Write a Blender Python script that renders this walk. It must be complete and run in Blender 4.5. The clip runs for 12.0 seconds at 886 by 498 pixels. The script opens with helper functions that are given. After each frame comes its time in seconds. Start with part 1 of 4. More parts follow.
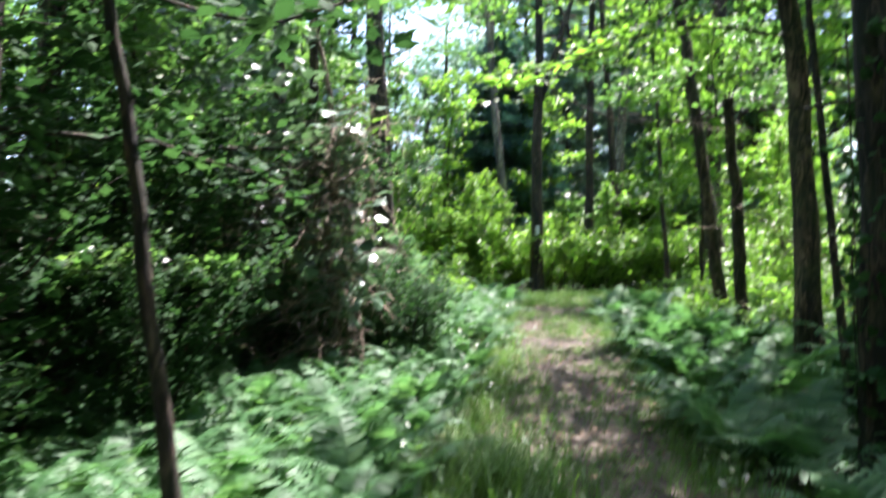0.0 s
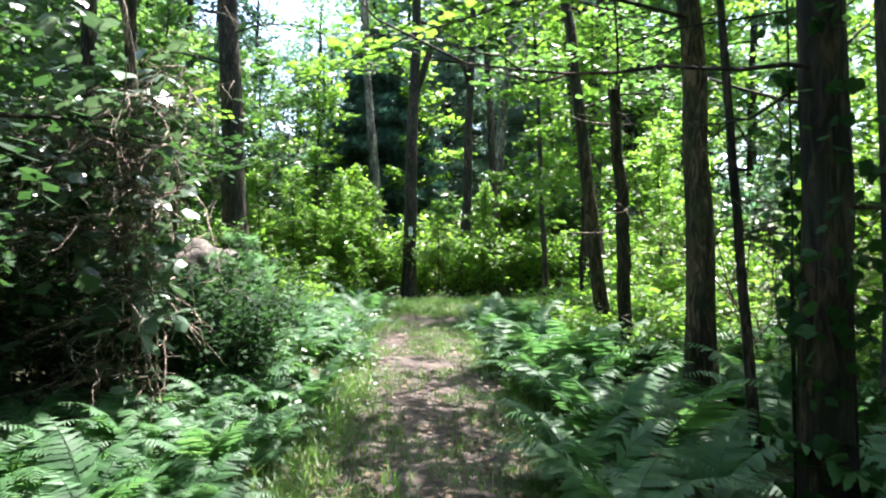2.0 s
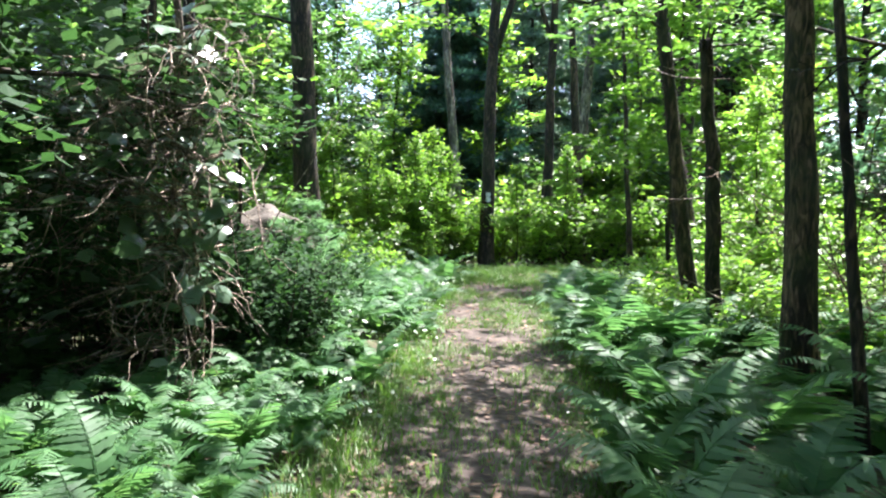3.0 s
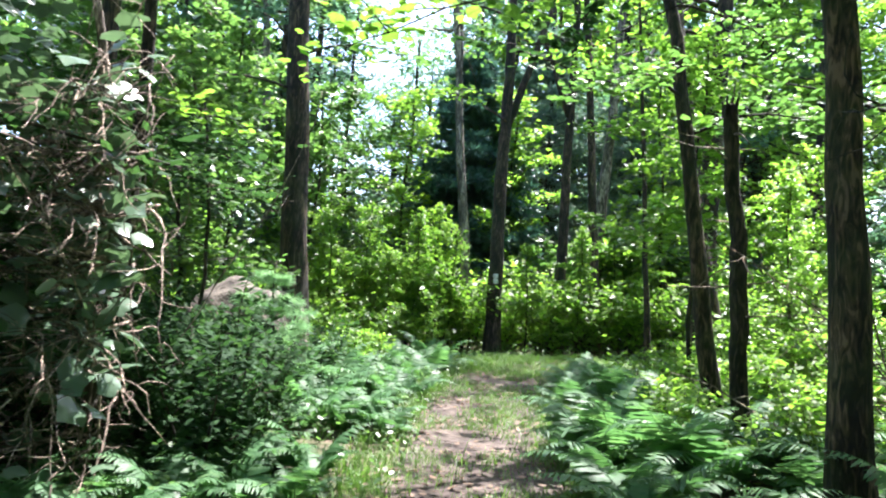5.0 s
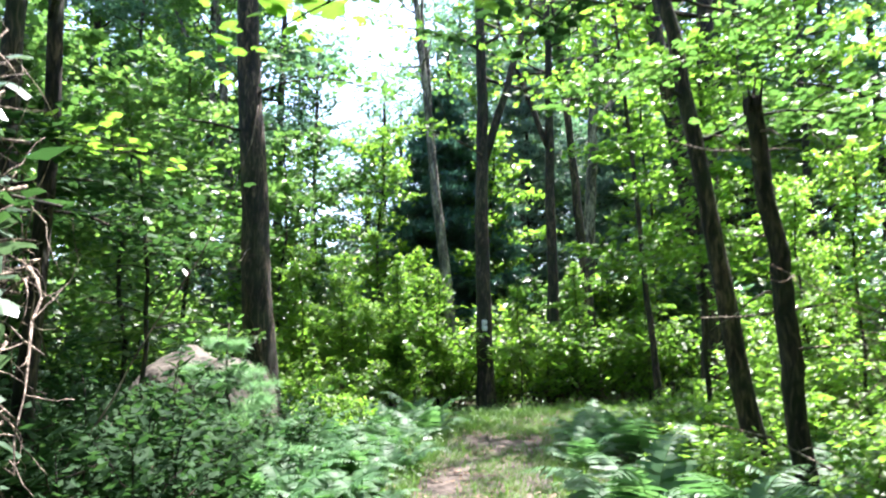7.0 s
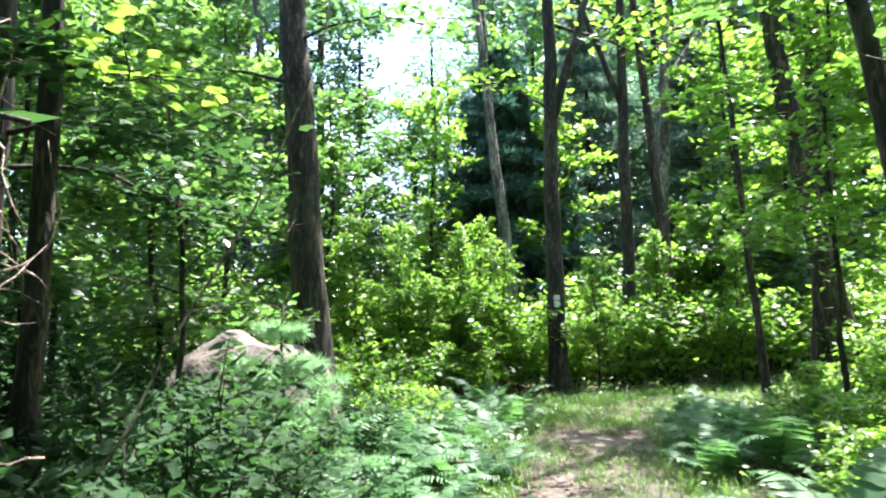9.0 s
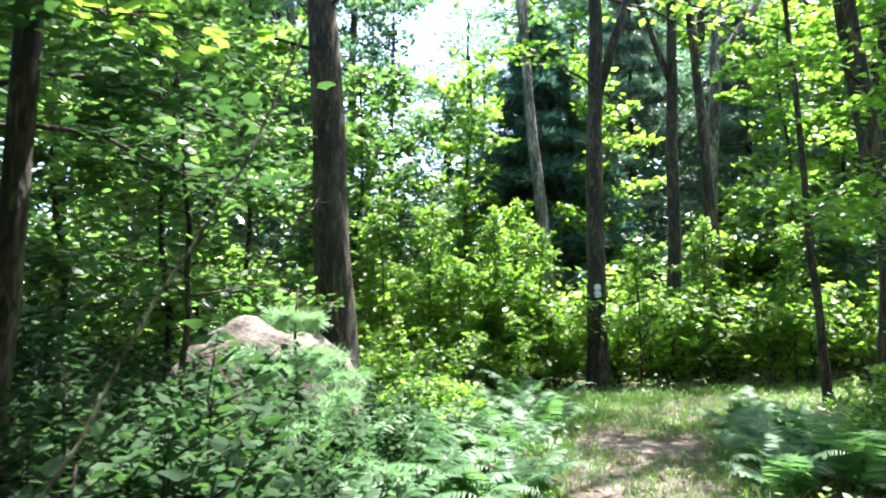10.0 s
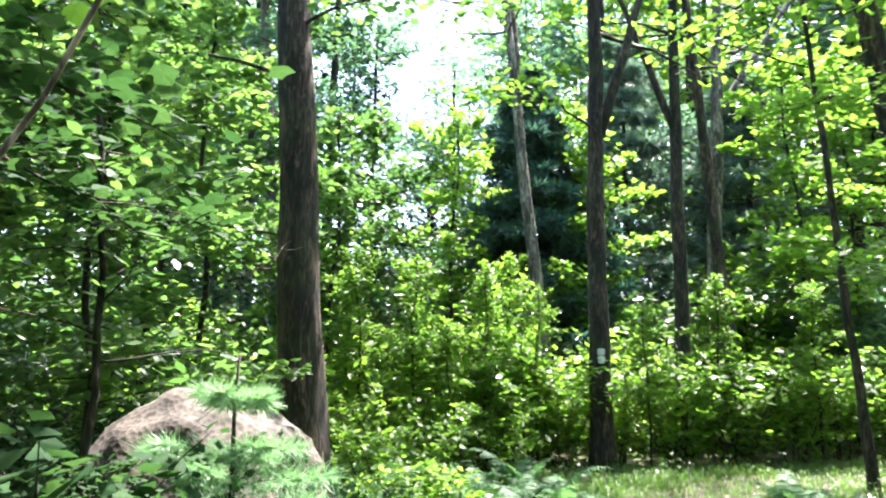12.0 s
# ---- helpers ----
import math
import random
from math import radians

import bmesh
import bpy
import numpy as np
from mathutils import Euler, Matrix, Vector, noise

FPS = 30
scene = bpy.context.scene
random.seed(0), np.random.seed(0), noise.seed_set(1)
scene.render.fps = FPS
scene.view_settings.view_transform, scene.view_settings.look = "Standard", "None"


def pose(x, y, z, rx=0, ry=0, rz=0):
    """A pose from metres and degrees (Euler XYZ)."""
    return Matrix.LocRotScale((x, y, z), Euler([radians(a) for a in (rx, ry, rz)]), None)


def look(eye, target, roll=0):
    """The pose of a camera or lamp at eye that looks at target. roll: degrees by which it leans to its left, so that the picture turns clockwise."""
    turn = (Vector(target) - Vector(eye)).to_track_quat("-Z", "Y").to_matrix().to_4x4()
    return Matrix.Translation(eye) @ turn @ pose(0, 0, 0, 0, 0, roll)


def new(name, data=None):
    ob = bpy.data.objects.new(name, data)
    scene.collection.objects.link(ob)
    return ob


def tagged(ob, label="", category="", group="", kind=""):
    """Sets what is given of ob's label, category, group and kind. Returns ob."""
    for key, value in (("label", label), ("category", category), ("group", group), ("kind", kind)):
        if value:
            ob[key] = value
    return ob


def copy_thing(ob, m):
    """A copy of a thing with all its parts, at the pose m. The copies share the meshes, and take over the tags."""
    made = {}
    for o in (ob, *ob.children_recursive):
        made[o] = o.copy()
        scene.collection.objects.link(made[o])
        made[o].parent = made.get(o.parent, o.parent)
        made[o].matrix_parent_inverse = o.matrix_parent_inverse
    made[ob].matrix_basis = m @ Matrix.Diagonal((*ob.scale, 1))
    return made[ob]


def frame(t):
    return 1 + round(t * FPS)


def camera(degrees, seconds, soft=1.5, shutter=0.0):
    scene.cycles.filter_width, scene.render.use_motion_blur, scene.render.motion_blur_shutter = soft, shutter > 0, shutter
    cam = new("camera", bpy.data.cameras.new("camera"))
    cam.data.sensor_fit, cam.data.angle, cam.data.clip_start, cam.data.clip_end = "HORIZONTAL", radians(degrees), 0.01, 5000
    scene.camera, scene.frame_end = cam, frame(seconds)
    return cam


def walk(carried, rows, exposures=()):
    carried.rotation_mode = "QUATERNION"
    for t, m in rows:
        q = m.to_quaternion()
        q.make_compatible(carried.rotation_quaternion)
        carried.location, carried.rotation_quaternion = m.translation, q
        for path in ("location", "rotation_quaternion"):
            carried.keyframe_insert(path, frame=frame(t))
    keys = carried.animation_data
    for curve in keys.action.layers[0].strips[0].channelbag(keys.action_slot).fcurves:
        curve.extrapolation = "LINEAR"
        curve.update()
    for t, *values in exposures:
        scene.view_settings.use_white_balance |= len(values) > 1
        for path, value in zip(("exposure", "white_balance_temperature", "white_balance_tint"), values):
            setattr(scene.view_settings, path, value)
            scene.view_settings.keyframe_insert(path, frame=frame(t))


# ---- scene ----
cam = camera(60, 12.0, soft=2.1, shutter=0.5)
PATH = [
    (0, look((0.0, 0.0, 1.514), (0.154, 3.997, 1.559), 0.1)),
    (0.5, look((0.071, 0.411, 1.548), (0.564, 4.356, 1.989), 2.6)),
    (1, look((0.181, 0.772, 1.535), (0.963, 4.671, 1.964), 0.3)),
    (1.5, look((0.329, 1.075, 1.561), (1.125, 4.992, 1.703), -0.2)),
    (2, look((0.464, 1.36, 1.584), (1.214, 5.289, 1.633), 1.0)),
    (2.5, look((0.606, 1.603, 1.584), (1.212, 5.556, 1.664), 2.6)),
    (3, look((0.731, 1.838, 1.603), (1.037, 5.824, 1.465), 1.4)),
    (3.5, look((0.825, 2.097, 1.604), (1.129, 6.085, 1.558), 0.0)),
    (3.7, look((0.868, 2.204, 1.569), (1.149, 6.185, 1.838), 1.4)),
    (5.3, look((1.28, 3.06, 1.634), (1.439, 7.046, 1.917), 3.5)),
    (5.5, look((1.311, 3.179, 1.501), (1.54, 7.157, 1.846), 2.0)),
    (6, look((1.322, 3.484, 1.639), (1.571, 7.441, 2.17), -0.3)),
    (6.5, look((1.306, 3.768, 1.65), (1.576, 7.701, 2.331), 1.2)),
    (7, look((1.257, 4.069, 1.671), (1.514, 8.025, 2.209), -0.9)),
    (7.5, look((1.177, 4.409, 1.547), (1.267, 8.381, 2.007), 0.3)),
    (9.3, look((0.812, 5.689, 1.791), (0.843, 9.668, 2.202), -2.2)),
    (9.5, look((0.802, 5.826, 1.794), (0.782, 9.803, 2.228), -2.5)),
    (10, look((0.825, 6.162, 1.799), (0.735, 10.146, 2.141), -0.1)),
    (10.5, look((0.849, 6.493, 1.843), (0.837, 10.471, 2.261), -0.6)),
    (11, look((0.829, 6.818, 1.803), (0.846, 10.791, 2.266), 2.1)),
    (11.5, look((0.785, 7.124, 1.827), (0.883, 11.08, 2.411), -0.6)),
    (12, look((0.724, 7.375, 1.868), (0.74, 11.321, 2.525), 0.2)),
]
SKY, SUNPOWER = 0.15, 5.0
walk(cam, PATH, [(0.0, 2.4, 6120, 20), (3.7, 2.58, 6060, 21), (6.0, 2.52, 6040, 21), (9.5, 2.85, 6120, 20), (12.0, 2.9, 6250, 22)])

# ---------------------------------------------------------------- light
SUN_AZ, SUN_EL = 38.0, 67.0
world = bpy.data.worlds.new("world")
scene.world = world
world.use_nodes = True
wt = world.node_tree
sky = wt.nodes.new("ShaderNodeTexSky")
sky.sky_type = "NISHITA"
sky.sun_disc = False
sky.sun_elevation, sky.sun_rotation = radians(SUN_EL), radians(SUN_AZ)
sky.dust_density = 2.0
wt.links.new(sky.outputs[0], wt.nodes["Background"].inputs[0])
wt.nodes["Background"].inputs[1].default_value = SKY

sun = new("sun", bpy.data.lights.new("sun", "SUN"))
sun.data.energy, sun.data.angle, sun.data.color = SUNPOWER, radians(0.6), (1.0, 0.95, 0.86)
az, el = radians(SUN_AZ), radians(SUN_EL)
sun.matrix_world = look((60 * math.sin(az) * math.cos(el), 60 * math.cos(az) * math.cos(el), 60 * math.sin(el)), (0, 0, 0))


# ---------------------------------------------------------------- materials
def nodes_of(name):
    m = bpy.data.materials.new(name)
    m.use_nodes = True
    t = m.node_tree
    return m, t, t.nodes, t.links, t.nodes["Principled BSDF"]


def ramp(n, stops):
    r = n.new("ShaderNodeValToRGB")
    e = r.color_ramp.elements
    while len(e) < len(stops):
        e.new(0.5)
    for k, (p, c) in zip(e, stops):
        k.position, k.color = p, (*c, 1)
    return r


def leaf_material(name, dark, mid, light, through_colour, clear=0.45, rough=0.42, sheen=0.5):
    """Thin leaf: reflects with a waxy gloss and lets light through."""
    m, t, n, l, b = nodes_of(name)
    geo = n.new("ShaderNodeNewGeometry")
    info = n.new("ShaderNodeObjectInfo")
    add = n.new("ShaderNodeMath")
    add.operation = "MULTIPLY_ADD"
    add.inputs[1].default_value = 0.66
    sm = n.new("ShaderNodeMath")
    sm.operation = "MULTIPLY"
    sm.inputs[1].default_value = 0.34
    l.new(info.outputs["Random"], sm.inputs[0])
    l.new(geo.outputs["Random Per Island"], add.inputs[0])
    l.new(sm.outputs[0], add.inputs[2])
    r = ramp(n, [(0.0, dark), (0.5, mid), (0.93, light), (1.0, (light[0] * 1.2, light[1] * 1.06, light[2]))])
    l.new(add.outputs[0], r.inputs[0])
    co = n.new("ShaderNodeTexCoord")
    nz = n.new("ShaderNodeTexNoise")
    nz.inputs["Scale"].default_value = 35
    l.new(co.outputs["Object"], nz.inputs["Vector"])
    mx = n.new("ShaderNodeMix")
    mx.data_type, mx.blend_type = "RGBA", "MULTIPLY"
    mx.inputs[0].default_value = 0.35
    l.new(r.outputs[0], mx.inputs[6])
    l.new(nz.outputs["Fac"], mx.inputs[7])
    l.new(mx.outputs[2], b.inputs["Base Color"])
    b.inputs["Roughness"].default_value = rough
    b.inputs["Specular IOR Level"].default_value = sheen
    tr = n.new("ShaderNodeBsdfTranslucent")
    tm = n.new("ShaderNodeMix")
    tm.data_type, tm.blend_type = "RGBA", "MULTIPLY"
    tm.inputs[0].default_value = 1.0
    tm.inputs[7].default_value = (*through_colour, 1)
    l.new(r.outputs[0], tm.inputs[6])
    l.new(tm.outputs[2], tr.inputs[0])
    ms = n.new("ShaderNodeMixShader")
    ms.inputs[0].default_value = clear
    l.new(b.outputs[0], ms.inputs[1])
    l.new(tr.outputs[0], ms.inputs[2])
    l.new(ms.outputs[0], n["Material Output"].inputs[0])
    return m


def bark_material(name, dark, light, moss=0.0, furrow=1.0, scale=9.0):
    m, t, n, l, b = nodes_of(name)
    co = n.new("ShaderNodeTexCoord")
    mp = n.new("ShaderNodeMapping")
    mp.inputs["Scale"].default_value = (1, 1, 0.24)
    l.new(co.outputs["Object"], mp.inputs[0])
    a = n.new("ShaderNodeTexNoise")
    a.inputs["Scale"].default_value, a.inputs["Detail"].default_value, a.inputs["Distortion"].default_value = scale * 2.4, 8, 1.2
    l.new(mp.outputs[0], a.inputs["Vector"])
    plate = n.new("ShaderNodeTexNoise")
    plate.inputs["Scale"].default_value, plate.inputs["Detail"].default_value = scale * 0.7, 3
    l.new(mp.outputs[0], plate.inputs["Vector"])
    both = n.new("ShaderNodeMath")
    both.operation = "MULTIPLY_ADD"
    both.inputs[1].default_value = 0.7
    l.new(plate.outputs["Fac"], both.inputs[0])
    l.new(a.outputs["Fac"], both.inputs[2])
    r = ramp(n, [(0.68, tuple(c * 0.6 for c in dark)), (0.8, dark), (0.95, light), (1.0, tuple(c * 1.9 for c in light))])
    l.new(both.outputs[0], r.inputs[0])
    big = n.new("ShaderNodeTexNoise")
    big.inputs["Scale"].default_value, big.inputs["Detail"].default_value = 2.2, 4
    l.new(co.outputs["Object"], big.inputs["Vector"])
    mr = ramp(n, [(0.45, (0, 0, 0)), (0.7, (moss, moss, moss))])
    l.new(big.outputs["Fac"], mr.inputs[0])
    mx = n.new("ShaderNodeMix")
    mx.data_type = "RGBA"
    mx.inputs[7].default_value = (0.06, 0.09, 0.035, 1)
    l.new(mr.outputs[0], mx.inputs[0])
    l.new(r.outputs[0], mx.inputs[6])
    l.new(mx.outputs[2], b.inputs["Base Color"])
    b.inputs["Roughness"].default_value = 0.9
    bp = n.new("ShaderNodeBump")
    bp.inputs["Strength"].default_value, bp.inputs["Distance"].default_value = furrow, 0.02
    l.new(both.outputs[0], bp.inputs["Height"])
    l.new(bp.outputs[0], b.inputs["Normal"])
    return m


def earth_material(name, stops, scale, bump, rough=0.95):
    m, t, n, l, b = nodes_of(name)
    co = n.new("ShaderNodeTexCoord")
    a = n.new("ShaderNodeTexNoise")
    a.inputs["Scale"].default_value, a.inputs["Detail"].default_value = scale, 8
    l.new(co.outputs["Object"], a.inputs["Vector"])
    v = n.new("ShaderNodeTexVoronoi")
    v.inputs["Scale"].default_value = scale * 6
    l.new(co.outputs["Object"], v.inputs["Vector"])
    mixv = n.new("ShaderNodeMath")
    mixv.operation = "MULTIPLY_ADD"
    mixv.inputs[1].default_value = 0.45
    l.new(v.outputs["Distance"], mixv.inputs[0])
    l.new(a.outputs["Fac"], mixv.inputs[2])
    r = ramp(n, stops)
    l.new(mixv.outputs[0], r.inputs[0])
    l.new(r.outputs[0], b.inputs["Base Color"])
    b.inputs["Roughness"].default_value = rough
    bp = n.new("ShaderNodeBump")
    bp.inputs["Strength"].default_value, bp.inputs["Distance"].default_value = bump, 0.03
    l.new(mixv.outputs[0], bp.inputs["Height"])
    l.new(bp.outputs[0], b.inputs["Normal"])
    return m


LEAF = leaf_material("broad_leaf", (0.032, 0.08, 0.018), (0.062, 0.14, 0.03), (0.118, 0.215, 0.044), (2.05, 2.1, 1.7), 0.44, 0.38, 0.6)
# Lighter, yellower copy of LEAF with sunlight put into its colour.
LEAF_YELLOW = leaf_material("sunlit_leaf", (0.056, 0.125, 0.018), (0.1, 0.2, 0.026), (0.16, 0.275, 0.036), (2.2, 2.3, 1.6), 0.5, 0.4, 0.5)
# Grey-green copy for the far wood; its haze is mixed into the colour.
LEAF_COOL = leaf_material("hazy_leaf", (0.036, 0.084, 0.046), (0.068, 0.14, 0.078), (0.12, 0.21, 0.12), (1.8, 2.0, 1.7), 0.4, 0.36, 0.7)
# Dark copy with shade put into its colour; also the ivy's own green.
LEAF_DARK = leaf_material("shaded_leaf", (0.018, 0.048, 0.018), (0.028, 0.072, 0.026), (0.048, 0.1, 0.036), (1.8, 1.9, 1.2), 0.3, 0.68, 0.1)
VINE_LEAF = leaf_material("vine_leaf", (0.055, 0.105, 0.06), (0.085, 0.15, 0.088), (0.13, 0.21, 0.125), (1.7, 1.8, 1.2), 0.2, 0.33, 1.0)
FERN = leaf_material("fern_green", (0.045, 0.115, 0.042), (0.07, 0.175, 0.065), (0.11, 0.225, 0.085), (1.9, 1.9, 1.3), 0.35, 0.55, 0.35)
GRASS = leaf_material("grass_green", (0.046, 0.11, 0.022), (0.074, 0.165, 0.03), (0.12, 0.22, 0.05), (1.9, 1.9, 1.2), 0.35, 0.5)
NEEDLE = leaf_material("pine_needle", (0.034, 0.092, 0.078), (0.056, 0.14, 0.118), (0.095, 0.2, 0.165), (1.5, 1.6, 1.2), 0.2)
NEEDLE_GREY = leaf_material("grey_needle", (0.06, 0.12, 0.085), (0.1, 0.18, 0.13), (0.15, 0.24, 0.175), (1.6, 1.7, 1.4), 0.3)
NEEDLE_PALE = leaf_material("young_needle", (0.13, 0.27, 0.13), (0.17, 0.33, 0.17), (0.22, 0.38, 0.2), (1.6, 1.7, 1.2), 0.3)
LITTER = leaf_material("dead_leaf", (0.07, 0.04, 0.02), (0.14, 0.085, 0.045), (0.25, 0.16, 0.09), (1.2, 1.0, 0.8), 0.15, 0.7)
BARK = bark_material("grey_brown_bark", (0.012, 0.008, 0.0055), (0.062, 0.04, 0.027), 0.25)
BARK_DARK = bark_material("dark_bark", (0.01, 0.0068, 0.0048), (0.046, 0.03, 0.021), 0.2)
BARK_RED = bark_material("red_brown_bark", (0.028, 0.017, 0.011), (0.12, 0.075, 0.046), 0.45, 1.4)
BARK_PALE = bark_material("pale_bark", (0.06, 0.05, 0.042), (0.17, 0.145, 0.12), 0.15, 0.6)
DEADWOOD = bark_material("dead_wood", (0.085, 0.062, 0.045), (0.27, 0.21, 0.16), 0.05, 0.6, 14)
SOIL = earth_material("forest_soil", [(0.3, (0.035, 0.026, 0.016)), (0.6, (0.075, 0.055, 0.034)), (0.85, (0.06, 0.07, 0.025))], 3.0, 0.8)
DIRT = earth_material("trodden_dirt", [(0.3, (0.016, 0.011, 0.008)), (0.55, (0.034, 0.024, 0.018)), (0.78, (0.06, 0.045, 0.034)), (0.97, (0.105, 0.081, 0.063))], 2.2, 0.9)
ROCK = earth_material("granite", [(0.35, (0.018, 0.015, 0.011)), (0.55, (0.042, 0.035, 0.026)), (0.75, (0.08, 0.067, 0.05)), (0.98, (0.14, 0.12, 0.093))], 4.5, 0.5, 0.85)
PAINT = earth_material("weathered_paint", [(0.35, (0.2, 0.18, 0.15)), (0.5, (0.55, 0.55, 0.52)), (0.8, (0.75, 0.75, 0.72))], 14.0, 0.4, 0.7)


# ---------------------------------------------------------------- mesh helpers
rng = np.random.default_rng(7)


def ground_z(x, y):
    """The forest floor: a gentle rise along the walk, with low bumps."""
    base = 0.044 * (30 * math.tanh(y / 30) if y > 0 else 12 * math.tanh(y / 12))
    near = 1 / (1 + (math.hypot(x - 1, y - 8) / 60) ** 2)
    return base + near * (0.05 * noise.noise((x * 0.35, y * 0.35, 0)) + 0.02 * noise.noise((x * 1.3, y * 1.3, 4)))


TRAIL = [(-1.6, -12), (-0.2, -3), (0.4, 1.0), (0.95, 4.0), (1.4, 6.5), (1.85, 9.0), (2.05, 11.0), (2.45, 13.4), (3.3, 15.6), (4.9, 16.5), (7.5, 17.0), (12, 18.5), (20, 19)]


def trail_distance(x, y):
    best = 99.0
    for (ax, ay), (bx, by) in zip(TRAIL, TRAIL[1:]):
        dx, dy = bx - ax, by - ay
        k = min(1, max(0, ((x - ax) * dx + (y - ay) * dy) / (dx * dx + dy * dy)))
        best = min(best, math.hypot(x - ax - k * dx, y - ay - k * dy))
    return best


def solid(name, verts, faces, smooth=True):
    """A mesh from arrays: faces all with the same number of corners, or a list of such arrays."""
    verts = np.asarray(verts, dtype=np.float32).reshape(-1, 3)
    groups = faces if isinstance(faces, list) else [faces]
    groups = [np.asarray(g, dtype=np.int32) for g in groups if len(g)]
    me = bpy.data.meshes.new(name)
    me.vertices.add(len(verts))
    me.vertices.foreach_set("co", verts.ravel())
    loops = np.concatenate([g.ravel() for g in groups])
    counts = np.concatenate([np.full(len(g), g.shape[1], dtype=np.int32) for g in groups])
    starts = np.concatenate([[0], np.cumsum(counts)[:-1]]).astype(np.int32)
    me.loops.add(len(loops))
    me.loops.foreach_set("vertex_index", loops)
    me.polygons.add(len(counts))
    me.polygons.foreach_set("loop_start", starts)
    me.polygons.foreach_set("loop_total", counts)
    me.polygons.foreach_set("use_smooth", np.full(len(counts), smooth))
    me.update(calc_edges=True)
    return me


def shown(name, me, material, parent=None, label=""):
    me.materials.clear()
    me.materials.append(material)
    ob = new(name, me)
    if parent:
        ob.parent = parent
    if label:
        tagged(ob, label)
    return ob


def base_at(name, x, y, label, category, group="", kind="", sink=0.0):
    e = new(name)
    e.matrix_world = pose(x, y, ground_z(x, y) - sink)
    return tagged(e, label, category, group, kind)


def tube(points, radii, sides=8, rough=0.0, seed=0.0):
    """A round, tapering limb along points; rough adds ridges to its skin."""
    pts = [Vector(p) for p in points]
    verts, quads = [], []
    side = Vector((1, 0, 0))
    for i, p in enumerate(pts):
        d = (pts[min(i + 1, len(pts) - 1)] - pts[max(i - 1, 0)]).normalized()
        side = (side - d * side.dot(d))
        side = side.normalized() if side.length > 1e-4 else d.orthogonal().normalized()
        up = d.cross(side)
        for k in range(sides):
            a = 2 * math.pi * k / sides
            r = radii[i]
            if rough:
                r *= 1 + rough * (noise.noise((math.cos(a) * 3.2 + seed, math.sin(a) * 3.2, p.z * 0.9)) + 0.7 * noise.noise((math.cos(a) * 8, math.sin(a) * 8 + seed, p.z * 1.7)))
            verts.append(p + (side * math.cos(a) + up * math.sin(a)) * r)
    for i in range(len(pts) - 1):
        for k in range(sides):
            a, b = i * sides + k, i * sides + (k + 1) % sides
            quads.append((a, b, b + sides, a + sides))
    verts += [pts[0], pts[-1]]
    tris = [(len(verts) - 2, (k + 1) % sides, k) for k in range(sides)]
    e = (len(pts) - 1) * sides
    tris += [(len(verts) - 1, e + k, e + (k + 1) % sides) for k in range(sides)]
    return [tuple(v) for v in verts], quads, tris


def joined(parts):
    verts, quads, tris = [], [], []
    for v, q, t in parts:
        o = len(verts)
        verts += v
        quads += [tuple(i + o for i in f) for f in q]
        tris += [tuple(i + o for i in f) for f in t]
    return verts, [quads, tris]


def wander(p, d, length, steps, wobble, droop=0.0, r=None):
    """Points of a crooked branch from p along d."""
    r = r or random
    p, d = Vector(p), Vector(d).normalized()
    out = [p.copy()]
    for _ in range(steps):
        d = (d + Vector((r.gauss(0, wobble), r.gauss(0, wobble), r.gauss(0, wobble) - droop))).normalized()
        p = p + d * (length / steps)
        out.append(p.copy())
    return out


OVAL = np.array([(0, 0, 0), (-0.27, 0.38, -0.05), (-0.2, 0.72, -0.06), (0, 1, -0.1), (0.2, 0.72, -0.06), (0.27, 0.38, -0.05)], dtype=np.float32)
OVAL_F = np.array([(0, 3, 2, 1), (0, 5, 4, 3)])
KITE = np.array([(0, 0, 0), (-0.33, 0.45, -0.07), (0, 1, -0.05), (0.33, 0.45, -0.07)], dtype=np.float32)
KITE_F = np.array([(0, 3, 2, 1)])
MAPLE = np.array([(0, 0, 0), (-0.26, -0.1, -0.04), (-0.46, 0.16, -0.04), (-0.58, 0.46, -0.1), (-0.4, 0.62, -0.03), (-0.24, 0.8, -0.03), (0, 1, -0.12),
                  (0.24, 0.8, -0.03), (0.4, 0.62, -0.03), (0.58, 0.46, -0.1), (0.46, 0.16, -0.04), (0.26, -0.1, -0.04), (0, 0.35, 0.03)], dtype=np.float32)
MAPLE_F = np.array([(12, (i + 1) % 12, i) for i in range(12)])


def leaves(centres, size, lie=1.2, shape="oval", spread=0.4, g=None):
    """Vertices and faces of leaves that hang from centres; lie: how flat they lie."""
    g = g or rng
    base, f = {"oval": (OVAL, OVAL_F), "kite": (KITE, KITE_F), "maple": (MAPLE, MAPLE_F)}[shape]
    c = np.asarray(centres, dtype=np.float32)
    n = len(c)
    up = g.normal(0, 1, (n, 3))
    up /= np.linalg.norm(up, axis=1, keepdims=True)
    up[:, 2] = np.abs(up[:, 2]) + lie
    up /= np.linalg.norm(up, axis=1, keepdims=True)
    d = g.normal(0, 1, (n, 3))
    d -= up * (d * up).sum(1, keepdims=True)
    d /= np.linalg.norm(d, axis=1, keepdims=True)
    s = np.cross(d, up)
    sz = (size * g.uniform(1 - spread, 1 + spread, n))[:, None, None]
    v = c[:, None] + sz * (base[None, :, :1] * s[:, None] + base[None, :, 1:2] * d[:, None] + base[None, :, 2:] * up[:, None])
    faces = f[None] + (np.arange(n) * len(base))[:, None, None]
    return v.reshape(-1, 3), faces.reshape(-1, f.shape[1])


